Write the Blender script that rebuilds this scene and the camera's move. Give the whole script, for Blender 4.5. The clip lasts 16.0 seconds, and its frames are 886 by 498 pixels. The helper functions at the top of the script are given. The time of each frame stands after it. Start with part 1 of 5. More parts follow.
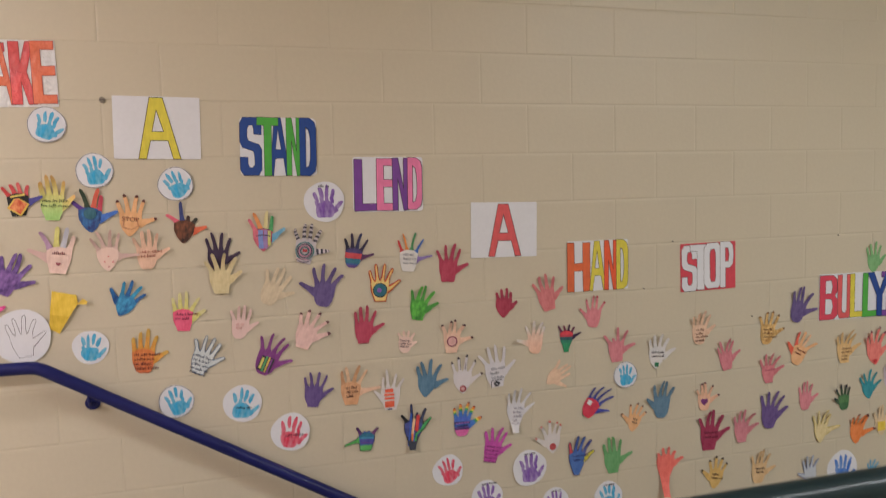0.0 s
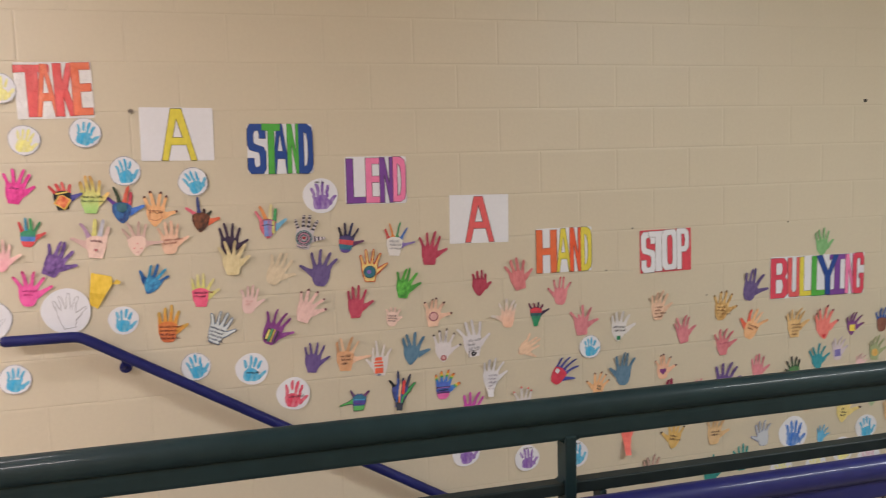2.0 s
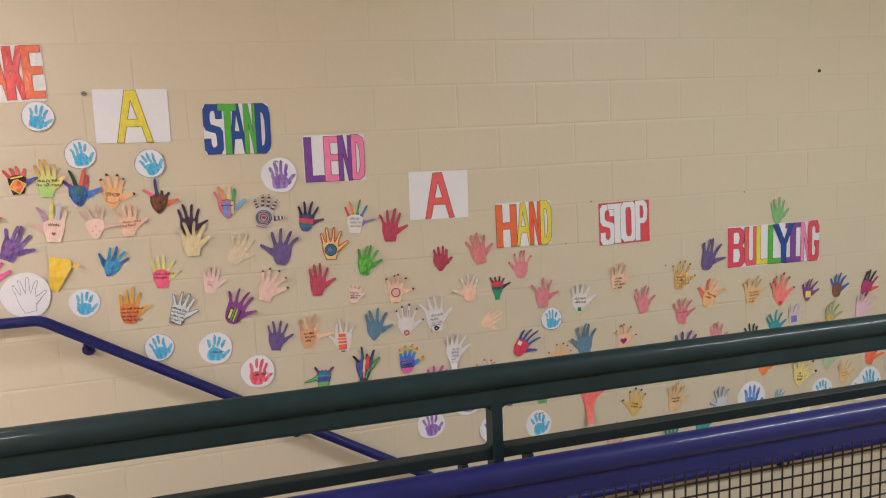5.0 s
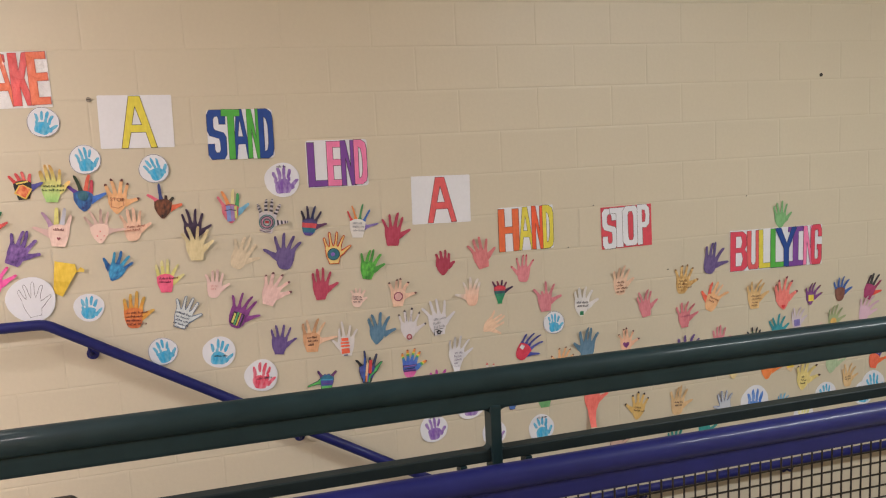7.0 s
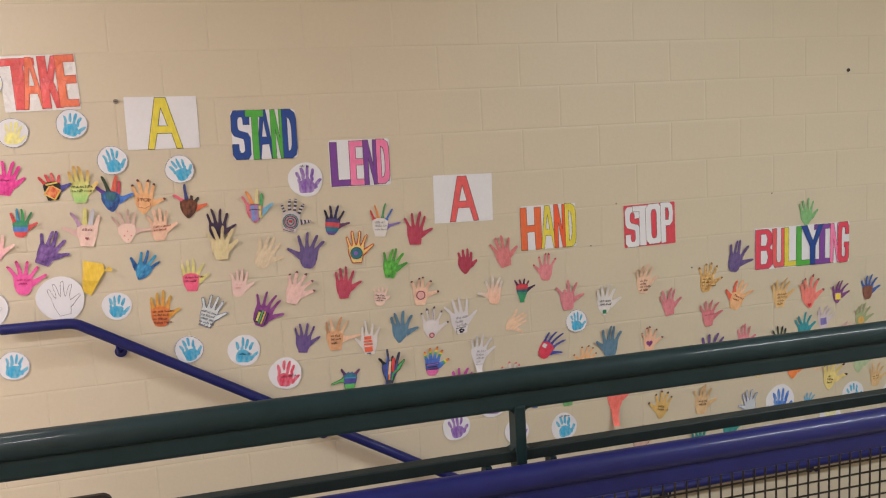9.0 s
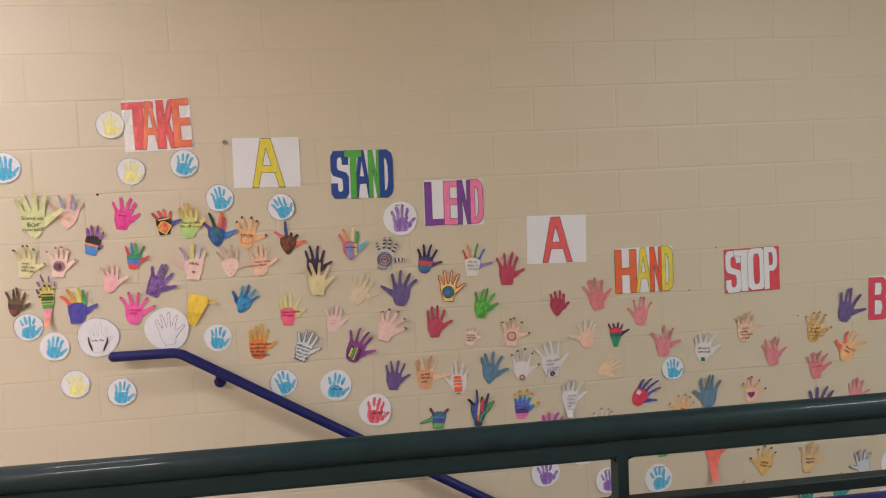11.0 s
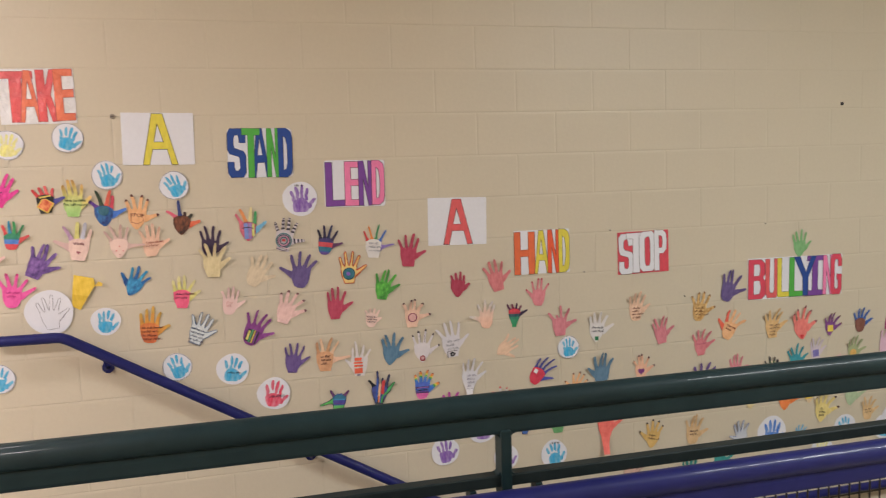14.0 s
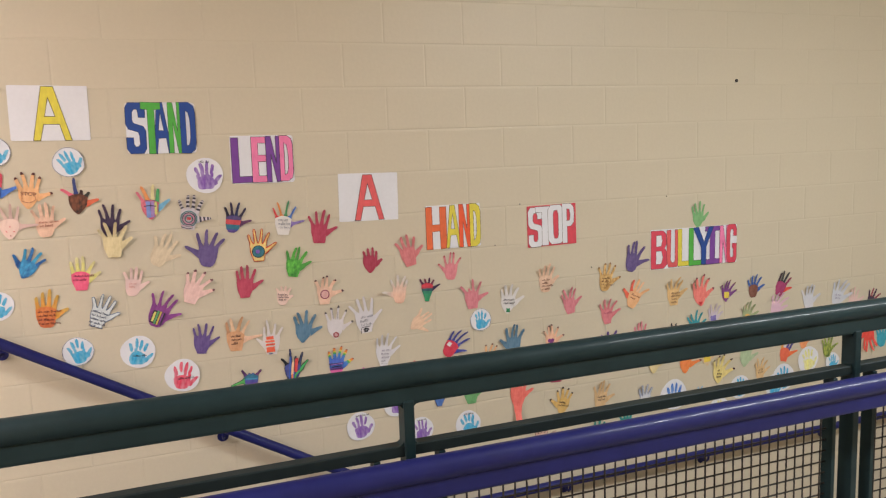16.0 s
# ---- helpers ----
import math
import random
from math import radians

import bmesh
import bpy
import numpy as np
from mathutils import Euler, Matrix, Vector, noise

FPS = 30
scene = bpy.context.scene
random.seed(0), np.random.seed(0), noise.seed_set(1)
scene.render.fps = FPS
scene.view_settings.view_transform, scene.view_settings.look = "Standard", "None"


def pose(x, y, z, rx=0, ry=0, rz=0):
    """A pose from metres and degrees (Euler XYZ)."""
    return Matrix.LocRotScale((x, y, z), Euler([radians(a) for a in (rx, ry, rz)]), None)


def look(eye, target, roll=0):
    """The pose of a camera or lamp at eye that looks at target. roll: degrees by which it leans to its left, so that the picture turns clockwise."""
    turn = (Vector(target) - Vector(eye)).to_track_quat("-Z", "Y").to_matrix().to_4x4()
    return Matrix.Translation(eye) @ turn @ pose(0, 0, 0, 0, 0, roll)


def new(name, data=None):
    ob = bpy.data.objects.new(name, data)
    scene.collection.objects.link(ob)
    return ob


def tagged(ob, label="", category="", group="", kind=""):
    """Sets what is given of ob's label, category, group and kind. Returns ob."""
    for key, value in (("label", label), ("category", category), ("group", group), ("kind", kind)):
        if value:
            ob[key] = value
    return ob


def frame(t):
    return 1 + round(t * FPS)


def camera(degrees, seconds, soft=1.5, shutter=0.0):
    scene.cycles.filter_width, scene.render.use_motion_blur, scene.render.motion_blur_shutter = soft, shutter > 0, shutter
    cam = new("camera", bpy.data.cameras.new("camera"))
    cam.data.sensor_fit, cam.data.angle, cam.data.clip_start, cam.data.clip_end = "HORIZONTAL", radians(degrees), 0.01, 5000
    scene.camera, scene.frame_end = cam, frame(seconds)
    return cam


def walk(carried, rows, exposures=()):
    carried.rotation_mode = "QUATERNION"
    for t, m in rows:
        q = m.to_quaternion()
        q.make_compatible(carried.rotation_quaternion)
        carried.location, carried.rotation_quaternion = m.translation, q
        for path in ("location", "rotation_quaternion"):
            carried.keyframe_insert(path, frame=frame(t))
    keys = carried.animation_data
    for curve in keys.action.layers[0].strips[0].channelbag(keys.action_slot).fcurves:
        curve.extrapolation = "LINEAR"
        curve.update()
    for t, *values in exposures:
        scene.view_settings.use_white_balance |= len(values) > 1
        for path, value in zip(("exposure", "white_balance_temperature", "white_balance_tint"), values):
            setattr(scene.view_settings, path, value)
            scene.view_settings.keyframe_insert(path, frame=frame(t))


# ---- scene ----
cam = camera(61.9, 16.0, soft=1.12, shutter=0.5)
PATH = [
    (0, (-0.0391, -2.8725, 1.5698), (0.5306, -0.9621, 1.4088), -1.48),
    (0.5, (0.0491, -3.0375, 1.5715), (0.5765, -1.1218, 1.3437), -1.17),
    (1, (0.0829, -3.1867, 1.5915), (0.6062, -1.2698, 1.3642), -2.49),
    (1.5, (0.0391, -3.2956, 1.5989), (0.5950, -1.3832, 1.4147), -1.27),
    (2, (0.0277, -3.3498, 1.5971), (0.5310, -1.4238, 1.4044), -1.91),
    (2.5, (0.0377, -3.3710, 1.5983), (0.3724, -1.4095, 1.3970), -2.57),
    (3, (0.0579, -3.3788, 1.5955), (0.3593, -1.4138, 1.3766), -2.68),
    (3.5, (0.0718, -3.3927, 1.5979), (0.4161, -1.4349, 1.3783), -2.82),
    (4, (0.0837, -3.4129, 1.5971), (0.5010, -1.4688, 1.3824), -2.60),
    (4.5, (0.1069, -3.4177, 1.5954), (0.6247, -1.5015, 1.3507), -2.81),
    (4.7, (0.1129, -3.4146, 1.5957), (0.6579, -1.5078, 1.3369), -2.97),
    (7, (0.1234, -3.4312, 1.5946), (0.6571, -1.5194, 1.3496), -3.09),
    (7.5, (0.1244, -3.4262, 1.5901), (0.6454, -1.5111, 1.3436), -3.48),
    (8, (0.1228, -3.4278, 1.5926), (0.6211, -1.5080, 1.3355), -3.49),
    (10.3, (0.1003, -3.4429, 1.6140), (0.5175, -1.4957, 1.4286), -3.39),
    (10.5, (0.0968, -3.4381, 1.6103), (0.4532, -1.4768, 1.4473), -3.40),
    (11, (0.0865, -3.4266, 1.6055), (0.3462, -1.4478, 1.4755), -2.85),
    (11.5, (0.0859, -3.4196, 1.6058), (0.3247, -1.4382, 1.4760), -2.86),
    (12, (0.0865, -3.4188, 1.6033), (0.3314, -1.4380, 1.4760), -3.05),
    (12.5, (0.0857, -3.4215, 1.6057), (0.3640, -1.4454, 1.4735), -2.67),
    (13, (0.0917, -3.4242, 1.6043), (0.4271, -1.4581, 1.4564), -2.51),
    (13.5, (0.1118, -3.4249, 1.5993), (0.5333, -1.4769, 1.4330), -2.29),
    (14, (0.1281, -3.4336, 1.5969), (0.6229, -1.5047, 1.4107), -2.03),
    (14.5, (0.1446, -3.4332, 1.5963), (0.7089, -1.5266, 1.3806), -2.10),
    (15, (0.1473, -3.4401, 1.5965), (0.7624, -1.5510, 1.3661), -2.25),
    (15.5, (0.1562, -3.4539, 1.5960), (0.8144, -1.5811, 1.3529), -2.28),
    (16, (0.1600, -3.4533, 1.5910), (0.8574, -1.5966, 1.3334), -2.29),
]
walk(cam, [(t, look(eye, aim, roll)) for t, eye, aim, roll in PATH],
     exposures=[(0, -0.15), (0.5, 0.0), (2, 0.05), (3.2, 0.0), (4.5, 0.11), (7.5, 0.13), (10.5, 0.0), (11.2, -0.10), (12.5, -0.06), (14, 0.10), (15, 0.15), (16, 0.30)])

# ---- world and light ----
FL = 0.085            # upper landing
LOW = -1.13           # lower landing
CEIL = 3.35
world = bpy.data.worlds.new("world")
scene.world = world
world.use_nodes = True
world.node_tree.nodes["Background"].inputs[0].default_value = (1.0, 0.93, 0.84, 1)
world.node_tree.nodes["Background"].inputs[1].default_value = 0.05


def lamp(x, y, power, sx, sy, tint=(1.0, 0.92, 0.85)):
    data = bpy.data.lights.new("ceiling_lamp", "AREA")
    data.shape, data.size, data.size_y = "RECTANGLE", sx, sy
    data.energy, data.color = power, tint
    ob = new("ceiling_lamp", data)
    ob.matrix_world = pose(x, y, CEIL - 0.10)
    return ob


WARM, COOL = (0.97, 0.895, 0.935), (0.925, 1.0, 1.03)
LAMPS = ((-2.3, -1.2, 1.2, 30.0, WARM), (-3.3, -3.5, 2.4, 163.0, WARM), (3.65, -3.5, 2.4, 126.0, COOL))
for lx, ly, long, watts, tint in LAMPS:
    lamp(lx, ly, watts, long - 0.05, 0.26, tint)

# ---- materials ----


def lin(c):
    c = c / 255
    return c / 12.92 if c <= 0.04045 else ((c + 0.055) / 1.055) ** 2.4


def base(r, g, b, gain=1.16):
    r, g, b = (v * 0.94 + 150 * 0.06 for v in (r, g, b))
    return tuple(min(0.86, max(0.006, lin(v) * gain)) for v in (r, g, b))


def material(name, rgb, rough=0.6, metal=0.0, grain=0.06, scale=40.0, bump=0.1, spots=3.0, coat=0.0, second=None, stroke=1.0, shine=0.5, relief=0.002):
    """Procedural surface: colour varied at a coarse and a fine scale, with fine relief."""
    m = bpy.data.materials.new(name)
    m.use_nodes = True
    nt = m.node_tree
    b = nt.nodes["Principled BSDF"]
    tc = nt.nodes.new("ShaderNodeTexCoord")
    big, fine = nt.nodes.new("ShaderNodeTexNoise"), nt.nodes.new("ShaderNodeTexNoise")
    big.inputs["Scale"].default_value, fine.inputs["Scale"].default_value = spots, scale
    fine.inputs["Detail"].default_value = 6
    ramp = nt.nodes.new("ShaderNodeMix")
    ramp.data_type = "RGBA"
    ramp.inputs["A"].default_value = (*[max(0, c * (1 - grain)) for c in rgb], 1)
    ramp.inputs["B"].default_value = (*[min(0.9, c * (1 + grain)) for c in (second or rgb)], 1)
    mixv = nt.nodes.new("ShaderNodeMath")
    mixv.operation = "MULTIPLY_ADD"
    mixv.inputs[1].default_value = 0.45
    half = nt.nodes.new("ShaderNodeMath")
    half.operation = "MULTIPLY"
    half.inputs[1].default_value = 0.55
    bp = nt.nodes.new("ShaderNodeBump")
    bp.inputs["Strength"].default_value = bump
    bp.inputs["Distance"].default_value = relief
    mp = nt.nodes.new("ShaderNodeMapping")
    mp.inputs["Scale"].default_value = (1, 1, stroke)
    mp.inputs["Rotation"].default_value = (0, 0.4, 0) if stroke != 1.0 else (0, 0, 0)
    nt.links.new(tc.outputs["Object"], mp.inputs["Vector"])
    nt.links.new(tc.outputs["Object"], big.inputs["Vector"])
    nt.links.new(mp.outputs["Vector"], fine.inputs["Vector"])
    nt.links.new(big.outputs["Fac"], half.inputs[0])
    nt.links.new(fine.outputs["Fac"], mixv.inputs[0])
    nt.links.new(half.outputs[0], mixv.inputs[2])
    more = nt.nodes.new("ShaderNodeMapRange")
    more.inputs["From Min"].default_value, more.inputs["From Max"].default_value = 0.36, 0.64
    nt.links.new(mixv.outputs[0], more.inputs["Value"])
    nt.links.new(more.outputs["Result"], ramp.inputs["Factor"])
    nt.links.new(ramp.outputs["Result"], b.inputs["Base Color"])
    nt.links.new(fine.outputs["Fac"], bp.inputs["Height"])
    nt.links.new(bp.outputs["Normal"], b.inputs["Normal"])
    b.inputs["Roughness"].default_value, b.inputs["Metallic"].default_value = rough, metal
    b.inputs["Specular IOR Level"].default_value = shine
    b.inputs["Coat Weight"].default_value = coat
    b.inputs["Coat Roughness"].default_value = 0.06
    return m


PAINTS = {}


def paper(r, g, b, *other):
    """Paper coloured by marker or crayon; pale sheets are thinner in colour; a second colour is daubed in."""
    key = (r, g, b)
    if other:
        if key + other not in PAINTS:
            PAINTS[key + other] = material("daubed_paint", base(*key), rough=0.7, grain=0.12, scale=110, spots=38, bump=0.15, stroke=0.35, second=base(*other))
        return PAINTS[key + other]
    if key not in PAINTS:
        pale = min(key) > 122 and max(key) - min(key) > 18
        c = tuple(v * 0.72 + w * 0.28 for v, w in zip(key, (208, 190, 176))) if pale else key
        loud = max(key) - min(key) > 45
        thin = base(*[v * 0.88 + 214 * 0.12 for v in c]) if loud else None
        PAINTS[key] = material("paper_paint", base(*c), rough=0.72, grain=0.10 if loud else 0.03, scale=150, spots=34, bump=0.12, stroke=0.2, second=thin)
    return PAINTS[key]


M_BLOCK = material("cream_block_paint", (0.61, 0.545, 0.43), rough=0.42, grain=0.022, scale=60, spots=1.3, bump=0.2)
M_JOINT = material("cream_joint_paint", (0.60, 0.535, 0.42), rough=0.5, grain=0.05, scale=70, bump=0.2)
M_GREEN = material("dark_green_enamel", (0.0118, 0.0275, 0.0320), rough=0.50, grain=0.16, scale=30, spots=5, bump=0.05, shine=0.13, coat=0.13)
M_BAR = material("dull_green_bar_enamel", (0.017, 0.0255, 0.027), rough=0.5, grain=0.15, scale=30, spots=5, bump=0.08, shine=0.15)
M_BLUE = material("navy_blue_enamel", (0.0135, 0.0165, 0.112), rough=0.45, grain=0.14, scale=30, spots=5, bump=0.05, shine=0.16, coat=0.14)
M_WIRE = material("dark_wire_enamel", (0.020, 0.016, 0.015), rough=0.45, grain=0.2)
M_WALL = material("cream_wall_paint", (0.60, 0.50, 0.35), rough=0.6, grain=0.05, scale=30)
M_FLOOR = material("speckled_vinyl_floor", (0.34, 0.29, 0.24), rough=0.4, grain=0.2, scale=120)
M_CEIL = material("white_ceiling_tile", (0.74, 0.72, 0.68), rough=0.9, grain=0.06, scale=80)
M_TREAD = material("grey_rubber_tread", (0.10, 0.10, 0.10), rough=0.6, grain=0.2)
M_STEEL = material("dull_screw_steel", (0.30, 0.27, 0.24), rough=0.35, metal=0.8)
M_FRAME = material("white_lamp_enamel", (0.75, 0.75, 0.73), rough=0.4)
M_GLOW = bpy.data.materials.new("lamp_diffuser")
M_GLOW.use_nodes = True
M_GLOW.node_tree.nodes["Principled BSDF"].inputs["Emission Color"].default_value = (1, 0.92, 0.80, 1)
M_GLOW.node_tree.nodes["Principled BSDF"].inputs["Emission Strength"].default_value = 6.0

# ---- building helpers ----


def mesh_of(name, bm, mat, smooth=False):
    me = bpy.data.meshes.new(name)
    bmesh.ops.recalc_face_normals(bm, faces=bm.faces)
    if smooth:
        for f in bm.faces:
            f.smooth = True
    bm.to_mesh(me)
    bm.free()
    for m in (mat if isinstance(mat, (list, tuple)) else [mat]):
        me.materials.append(m)
    return me


def part(name, bm, mat, parent=None, label="", smooth=False):
    ob = new(name, mesh_of(name, bm, mat, smooth))
    ob.parent = parent
    return tagged(ob, label)


def slab(bm, x0, x1, y0, y1, z0, z1, bevel=0.0):
    r = bmesh.ops.create_cube(bm, size=1, matrix=Matrix.Translation(((x0 + x1) / 2, (y0 + y1) / 2, (z0 + z1) / 2)) @ Matrix.Diagonal((x1 - x0, y1 - y0, z1 - z0, 1)))
    if bevel:
        edges = list({e for v in r["verts"] for e in v.link_edges})
        bmesh.ops.bevel(bm, geom=edges, offset=bevel, segments=3, affect="EDGES", profile=0.5)
    return bm


def boxed(*a, **k):
    return slab(bmesh.new(), *a, **k)


def sweep(bm, points, outline):
    """Carries a closed outline of (side, up) pairs along points; caps both ends."""
    rings = []
    pts = [Vector(p) for p in points]
    for i, p in enumerate(pts):
        d = (pts[min(i + 1, len(pts) - 1)] - pts[max(i - 1, 0)]).normalized()
        side = Vector((0, 0, 1)).cross(d)
        side = side.normalized() if side.length > 1e-4 else Vector((0, 1, 0))
        up = d.cross(side)
        rings.append([bm.verts.new(p + side * a + up * b) for a, b in outline])
    n = len(outline)
    for r0, r1 in zip(rings, rings[1:]):
        for k in range(n):
            bm.faces.new((r0[k], r0[(k + 1) % n], r1[(k + 1) % n], r1[k]))
    bm.faces.new(rings[0])
    bm.faces.new(rings[-1])
    return bm


def circle(r, n=20):
    return [(r * math.cos(2 * math.pi * k / n), r * math.sin(2 * math.pi * k / n)) for k in range(n)]


def empty(name, label, category, group="", at=(0, 0, 0)):
    ob = new(name)
    ob.location = at
    return tagged(ob, label, category, group)


# ---- the setting ----
X_L, X_R, Y_BACK = -4.6, 6.6, -5.4
tagged(part("floor", boxed(X_L, X_R, Y_BACK, -2.12, FL - 0.25, FL), M_FLOOR), "speckled tan vinyl floor of the upper landing", "floor", kind="structure")
tagged(part("floor_landing", boxed(X_L, -0.68, -2.12, 0, FL - 0.25, FL), M_FLOOR), "speckled tan vinyl floor at the stair head", "floor", kind="structure")
tagged(part("floor_lower", boxed(1.35, X_R, -2.12, 0, LOW - 0.2, LOW), M_FLOOR), "speckled tan vinyl floor of the lower landing", "floor", kind="structure")
tagged(part("ceiling", boxed(X_L, X_R, Y_BACK, 0.2, CEIL, CEIL + 0.15), M_CEIL), "white tiled ceiling", "ceiling", kind="structure")
tagged(part("wall_west", boxed(X_L - 0.2, X_L, Y_BACK, 0.2, LOW, CEIL), M_WALL), "cream painted wall", "wall", kind="structure")
tagged(part("wall_east", boxed(X_R, X_R + 0.2, Y_BACK, 0.2, LOW, CEIL), M_WALL), "cream painted wall", "wall", kind="structure")
tagged(part("wall_south", boxed(X_L - 0.2, X_R + 0.2, Y_BACK - 0.2, Y_BACK, FL, CEIL), M_WALL), "cream painted wall", "wall", kind="structure")
tagged(part("wall_under_landing", boxed(X_L, X_R, -2.32, -2.125, LOW - 0.2, FL - 0.25), M_WALL), "cream painted wall under the landing edge", "wall", kind="structure")

stairs = empty("stairs", "straight flight of grey rubber-covered stairs down to lower landing", "stairs")
stairs["kind"] = "structure"
RISE, GOING = (FL - LOW) / 7, 0.338
for k in range(6):
    z = FL - RISE * (k + 1)
    part("step", boxed(-0.68 + GOING * k, 1.35, -2.12, 0, z - RISE if k < 5 else LOW - 0.2, z), M_TREAD, stairs)

for lx, ly, long, watts, tint in LAMPS:
    hy, hx = 0.145, long / 2
    light = empty("ceiling_light", "long white ceiling light with a glowing diffuser", "ceiling light", "ceiling lights", (lx, ly, CEIL))
    bm = bmesh.new()
    slab(bm, -hx - 0.02, hx + 0.02, -hy - 0.025, -hy, -0.07, 0)
    slab(bm, -hx - 0.02, hx + 0.02, hy, hy + 0.025, -0.07, 0)
    slab(bm, -hx - 0.02, -hx, -hy, hy, -0.07, 0)
    slab(bm, hx, hx + 0.02, -hy, hy, -0.07, 0)
    part("frame", bm, M_FRAME, light)
    part("diffuser", boxed(0.002 - hx, hx - 0.002, 0.002 - hy, hy - 0.002, -0.06, -0.03), M_GLOW, light)

# ---- guard along the landing edge ----
G_Y = -2.14
guard = empty("guard_rail", "dark green enamelled steel guard with wire mesh panels", "railing", at=(-0.0067, G_Y, FL))
guard.rotation_euler = (0, radians(0.35), 0)   # the whole rail dips a little to the east
# rounded tube over a slimmer rounded skirt
TUBE = [(0.024 * math.cos(a), 0.024 * math.sin(a)) for a in [radians(-52 + 284 * k / 22) for k in range(23)]]
SKIRT = [(-0.0140, -0.0190), (-0.0150, -0.028), (-0.0160, -0.046), (-0.015, -0.051), (-0.012, -0.053), (0.012, -0.053), (0.015, -0.051), (0.0160, -0.046), (0.0150, -0.028), (0.0140, -0.0190)]
CAP = TUBE + SKIRT


def rail_profile(z, y, x0, x1):
    bm = sweep(bmesh.new(), [(x0 + (x1 - x0) * k / 6, y, z) for k in range(7)], CAP)
    for k, f in enumerate(bm.faces):
        f.smooth = k % len(CAP) < len(TUBE) - 1 and len(f.verts) == 4
    return bm


G0, G1 = -1.12, 6.55
part("top_rail", rail_profile(1.175 - FL, 0, G0, G1), M_GREEN, guard)
part("flat_bar", boxed(G0, G1, -0.014, 0.014, 1.019 - FL, 1.042 - FL, bevel=0.003), M_BAR, guard)
POSTS = (-0.60, 0.565, 1.724, 2.88, 4.03, 5.18)
HW = 0.0105
for px in POSTS:
    bm = boxed(px - HW, px + HW, -0.0205, 0.0205, 0, 1.130 - FL, bevel=0.003)
    for side in (-1, 1):
        # weld fillets in the corners of the openings
        for zc, up in ((1.1215 - FL, -1), (1.0415 - FL, 1)):
            ring = [(0, 0)] + [(0.013 * (1 - math.cos(a)), 0.013 * (1 - math.sin(a))) for a in [radians(90 * k / 5) for k in range(6)]]
            f = [[bm.verts.new((px + side * (HW - 0.001 + u), y, zc + up * v)) for u, v in ring] for y in (-0.012, 0.012)]
            for w in f:
                bm.faces.new(w)
            for k in range(len(ring)):
                j = (k + 1) % len(ring)
                bm.faces.new((f[0][k], f[0][j], f[1][j], f[1][k]))
    part("post", bm, M_GREEN, guard)
bm = boxed(-0.76, -0.158, -0.024, -0.0165, 0.985 - FL, 1.082 - FL)
bmesh.ops.bevel(bm, geom=[e for e in bm.edges if abs(e.verts[0].co.y - e.verts[1].co.y) > 0.003], offset=0.016, segments=6, affect="EDGES", profile=0.5)
part("end_plate", bm, M_WIRE, guard, "dark rounded metal plate")
MESH_TOP, MESH_BOT = 0.955 - FL, 0.10
me_v = mesh_of("wire", sweep(bmesh.new(), [(0, 0, MESH_BOT), (0, 0, MESH_TOP)], circle(0.0021, 6)), M_WIRE)
for xa, xb in zip(POSTS[:3], POSTS[1:4]):
    a, b = xa + 0.066, xb - 0.066
    for e in (a, b):
        part("panel_stile", boxed(e - 0.0065, e + 0.0065, -0.016, 0.016, 0.03, 1.0185 - FL, bevel=0.002), M_GREEN, guard)
    part("panel_sill", boxed(a + 0.0065, b - 0.0065, -0.012, 0.012, 0.06, 0.085, bevel=0.002), M_GREEN, guard)
    n = int((b - a) / 0.0265)
    for k in range(1, n):
        w = new("wire", me_v)
        w.parent = guard
        w.location = (a + (b - a) * k / n, 0.0, 0)
    me_h = mesh_of("wire", sweep(bmesh.new(), [(a, 0.0035, 0), (b, 0.0035, 0)], circle(0.0021, 6)), M_WIRE)
    for k in range(28):
        w = new("wire", me_h)
        w.parent = guard
        w.location = (0, 0, 0.915 - FL - 0.0285 * k)

hand_rail = empty("handrail", "navy blue enamelled handrail fixed along the guard", "handrail", at=(-0.0085, -2.222, FL + 0.005))
hand_rail.rotation_euler = (0, radians(0.48), 0)
part("rail", rail_profile(1.014 - FL, 0, G0, G1), M_BLUE, hand_rail)
for px in POSTS:
    part("bracket", boxed(px - 0.012, px + 0.012, 0.012, 0.066, 0.985 - FL, 1.0 - FL, bevel=0.003), M_GREEN, hand_rail)

# ---- handrail on the block wall ----
wall_rail = empty("wall_handrail", "navy blue tubular handrail running down beside the stairs", "handrail", at=(0, -0.075, FL))
pts = [(-0.945, 0, 0.998), (-0.94, 0, 0.998), (-0.70, 0, 0.996), (-0.675, 0, 0.993), (-0.650, 0, 0.983), (-0.625, 0, 0.968)]
slope = (-0.215 - 0.968) / (1.36 + 0.625)
pts += [(-0.625 + 0.25 * k, 0, 0.968 + slope * 0.25 * k) for k in range(1, 8)]
pts += [(1.33, 0, -0.200), (1.36, 0, -0.214), (1.40, 0, -0.220), (2.0, 0, -0.222), (4.0, 0, -0.238), (6.5, 0, -0.24)]
bm = sweep(bmesh.new(), [(x, y, z - FL) for x, y, z in pts], circle(0.0222, 18))
bmesh.ops.create_uvsphere(bm, u_segments=16, v_segments=8, radius=0.0222, matrix=Matrix.Translation((-0.944, 0, 0.998 - FL)))
part("rail", bm, M_BLUE, wall_rail, smooth=True)


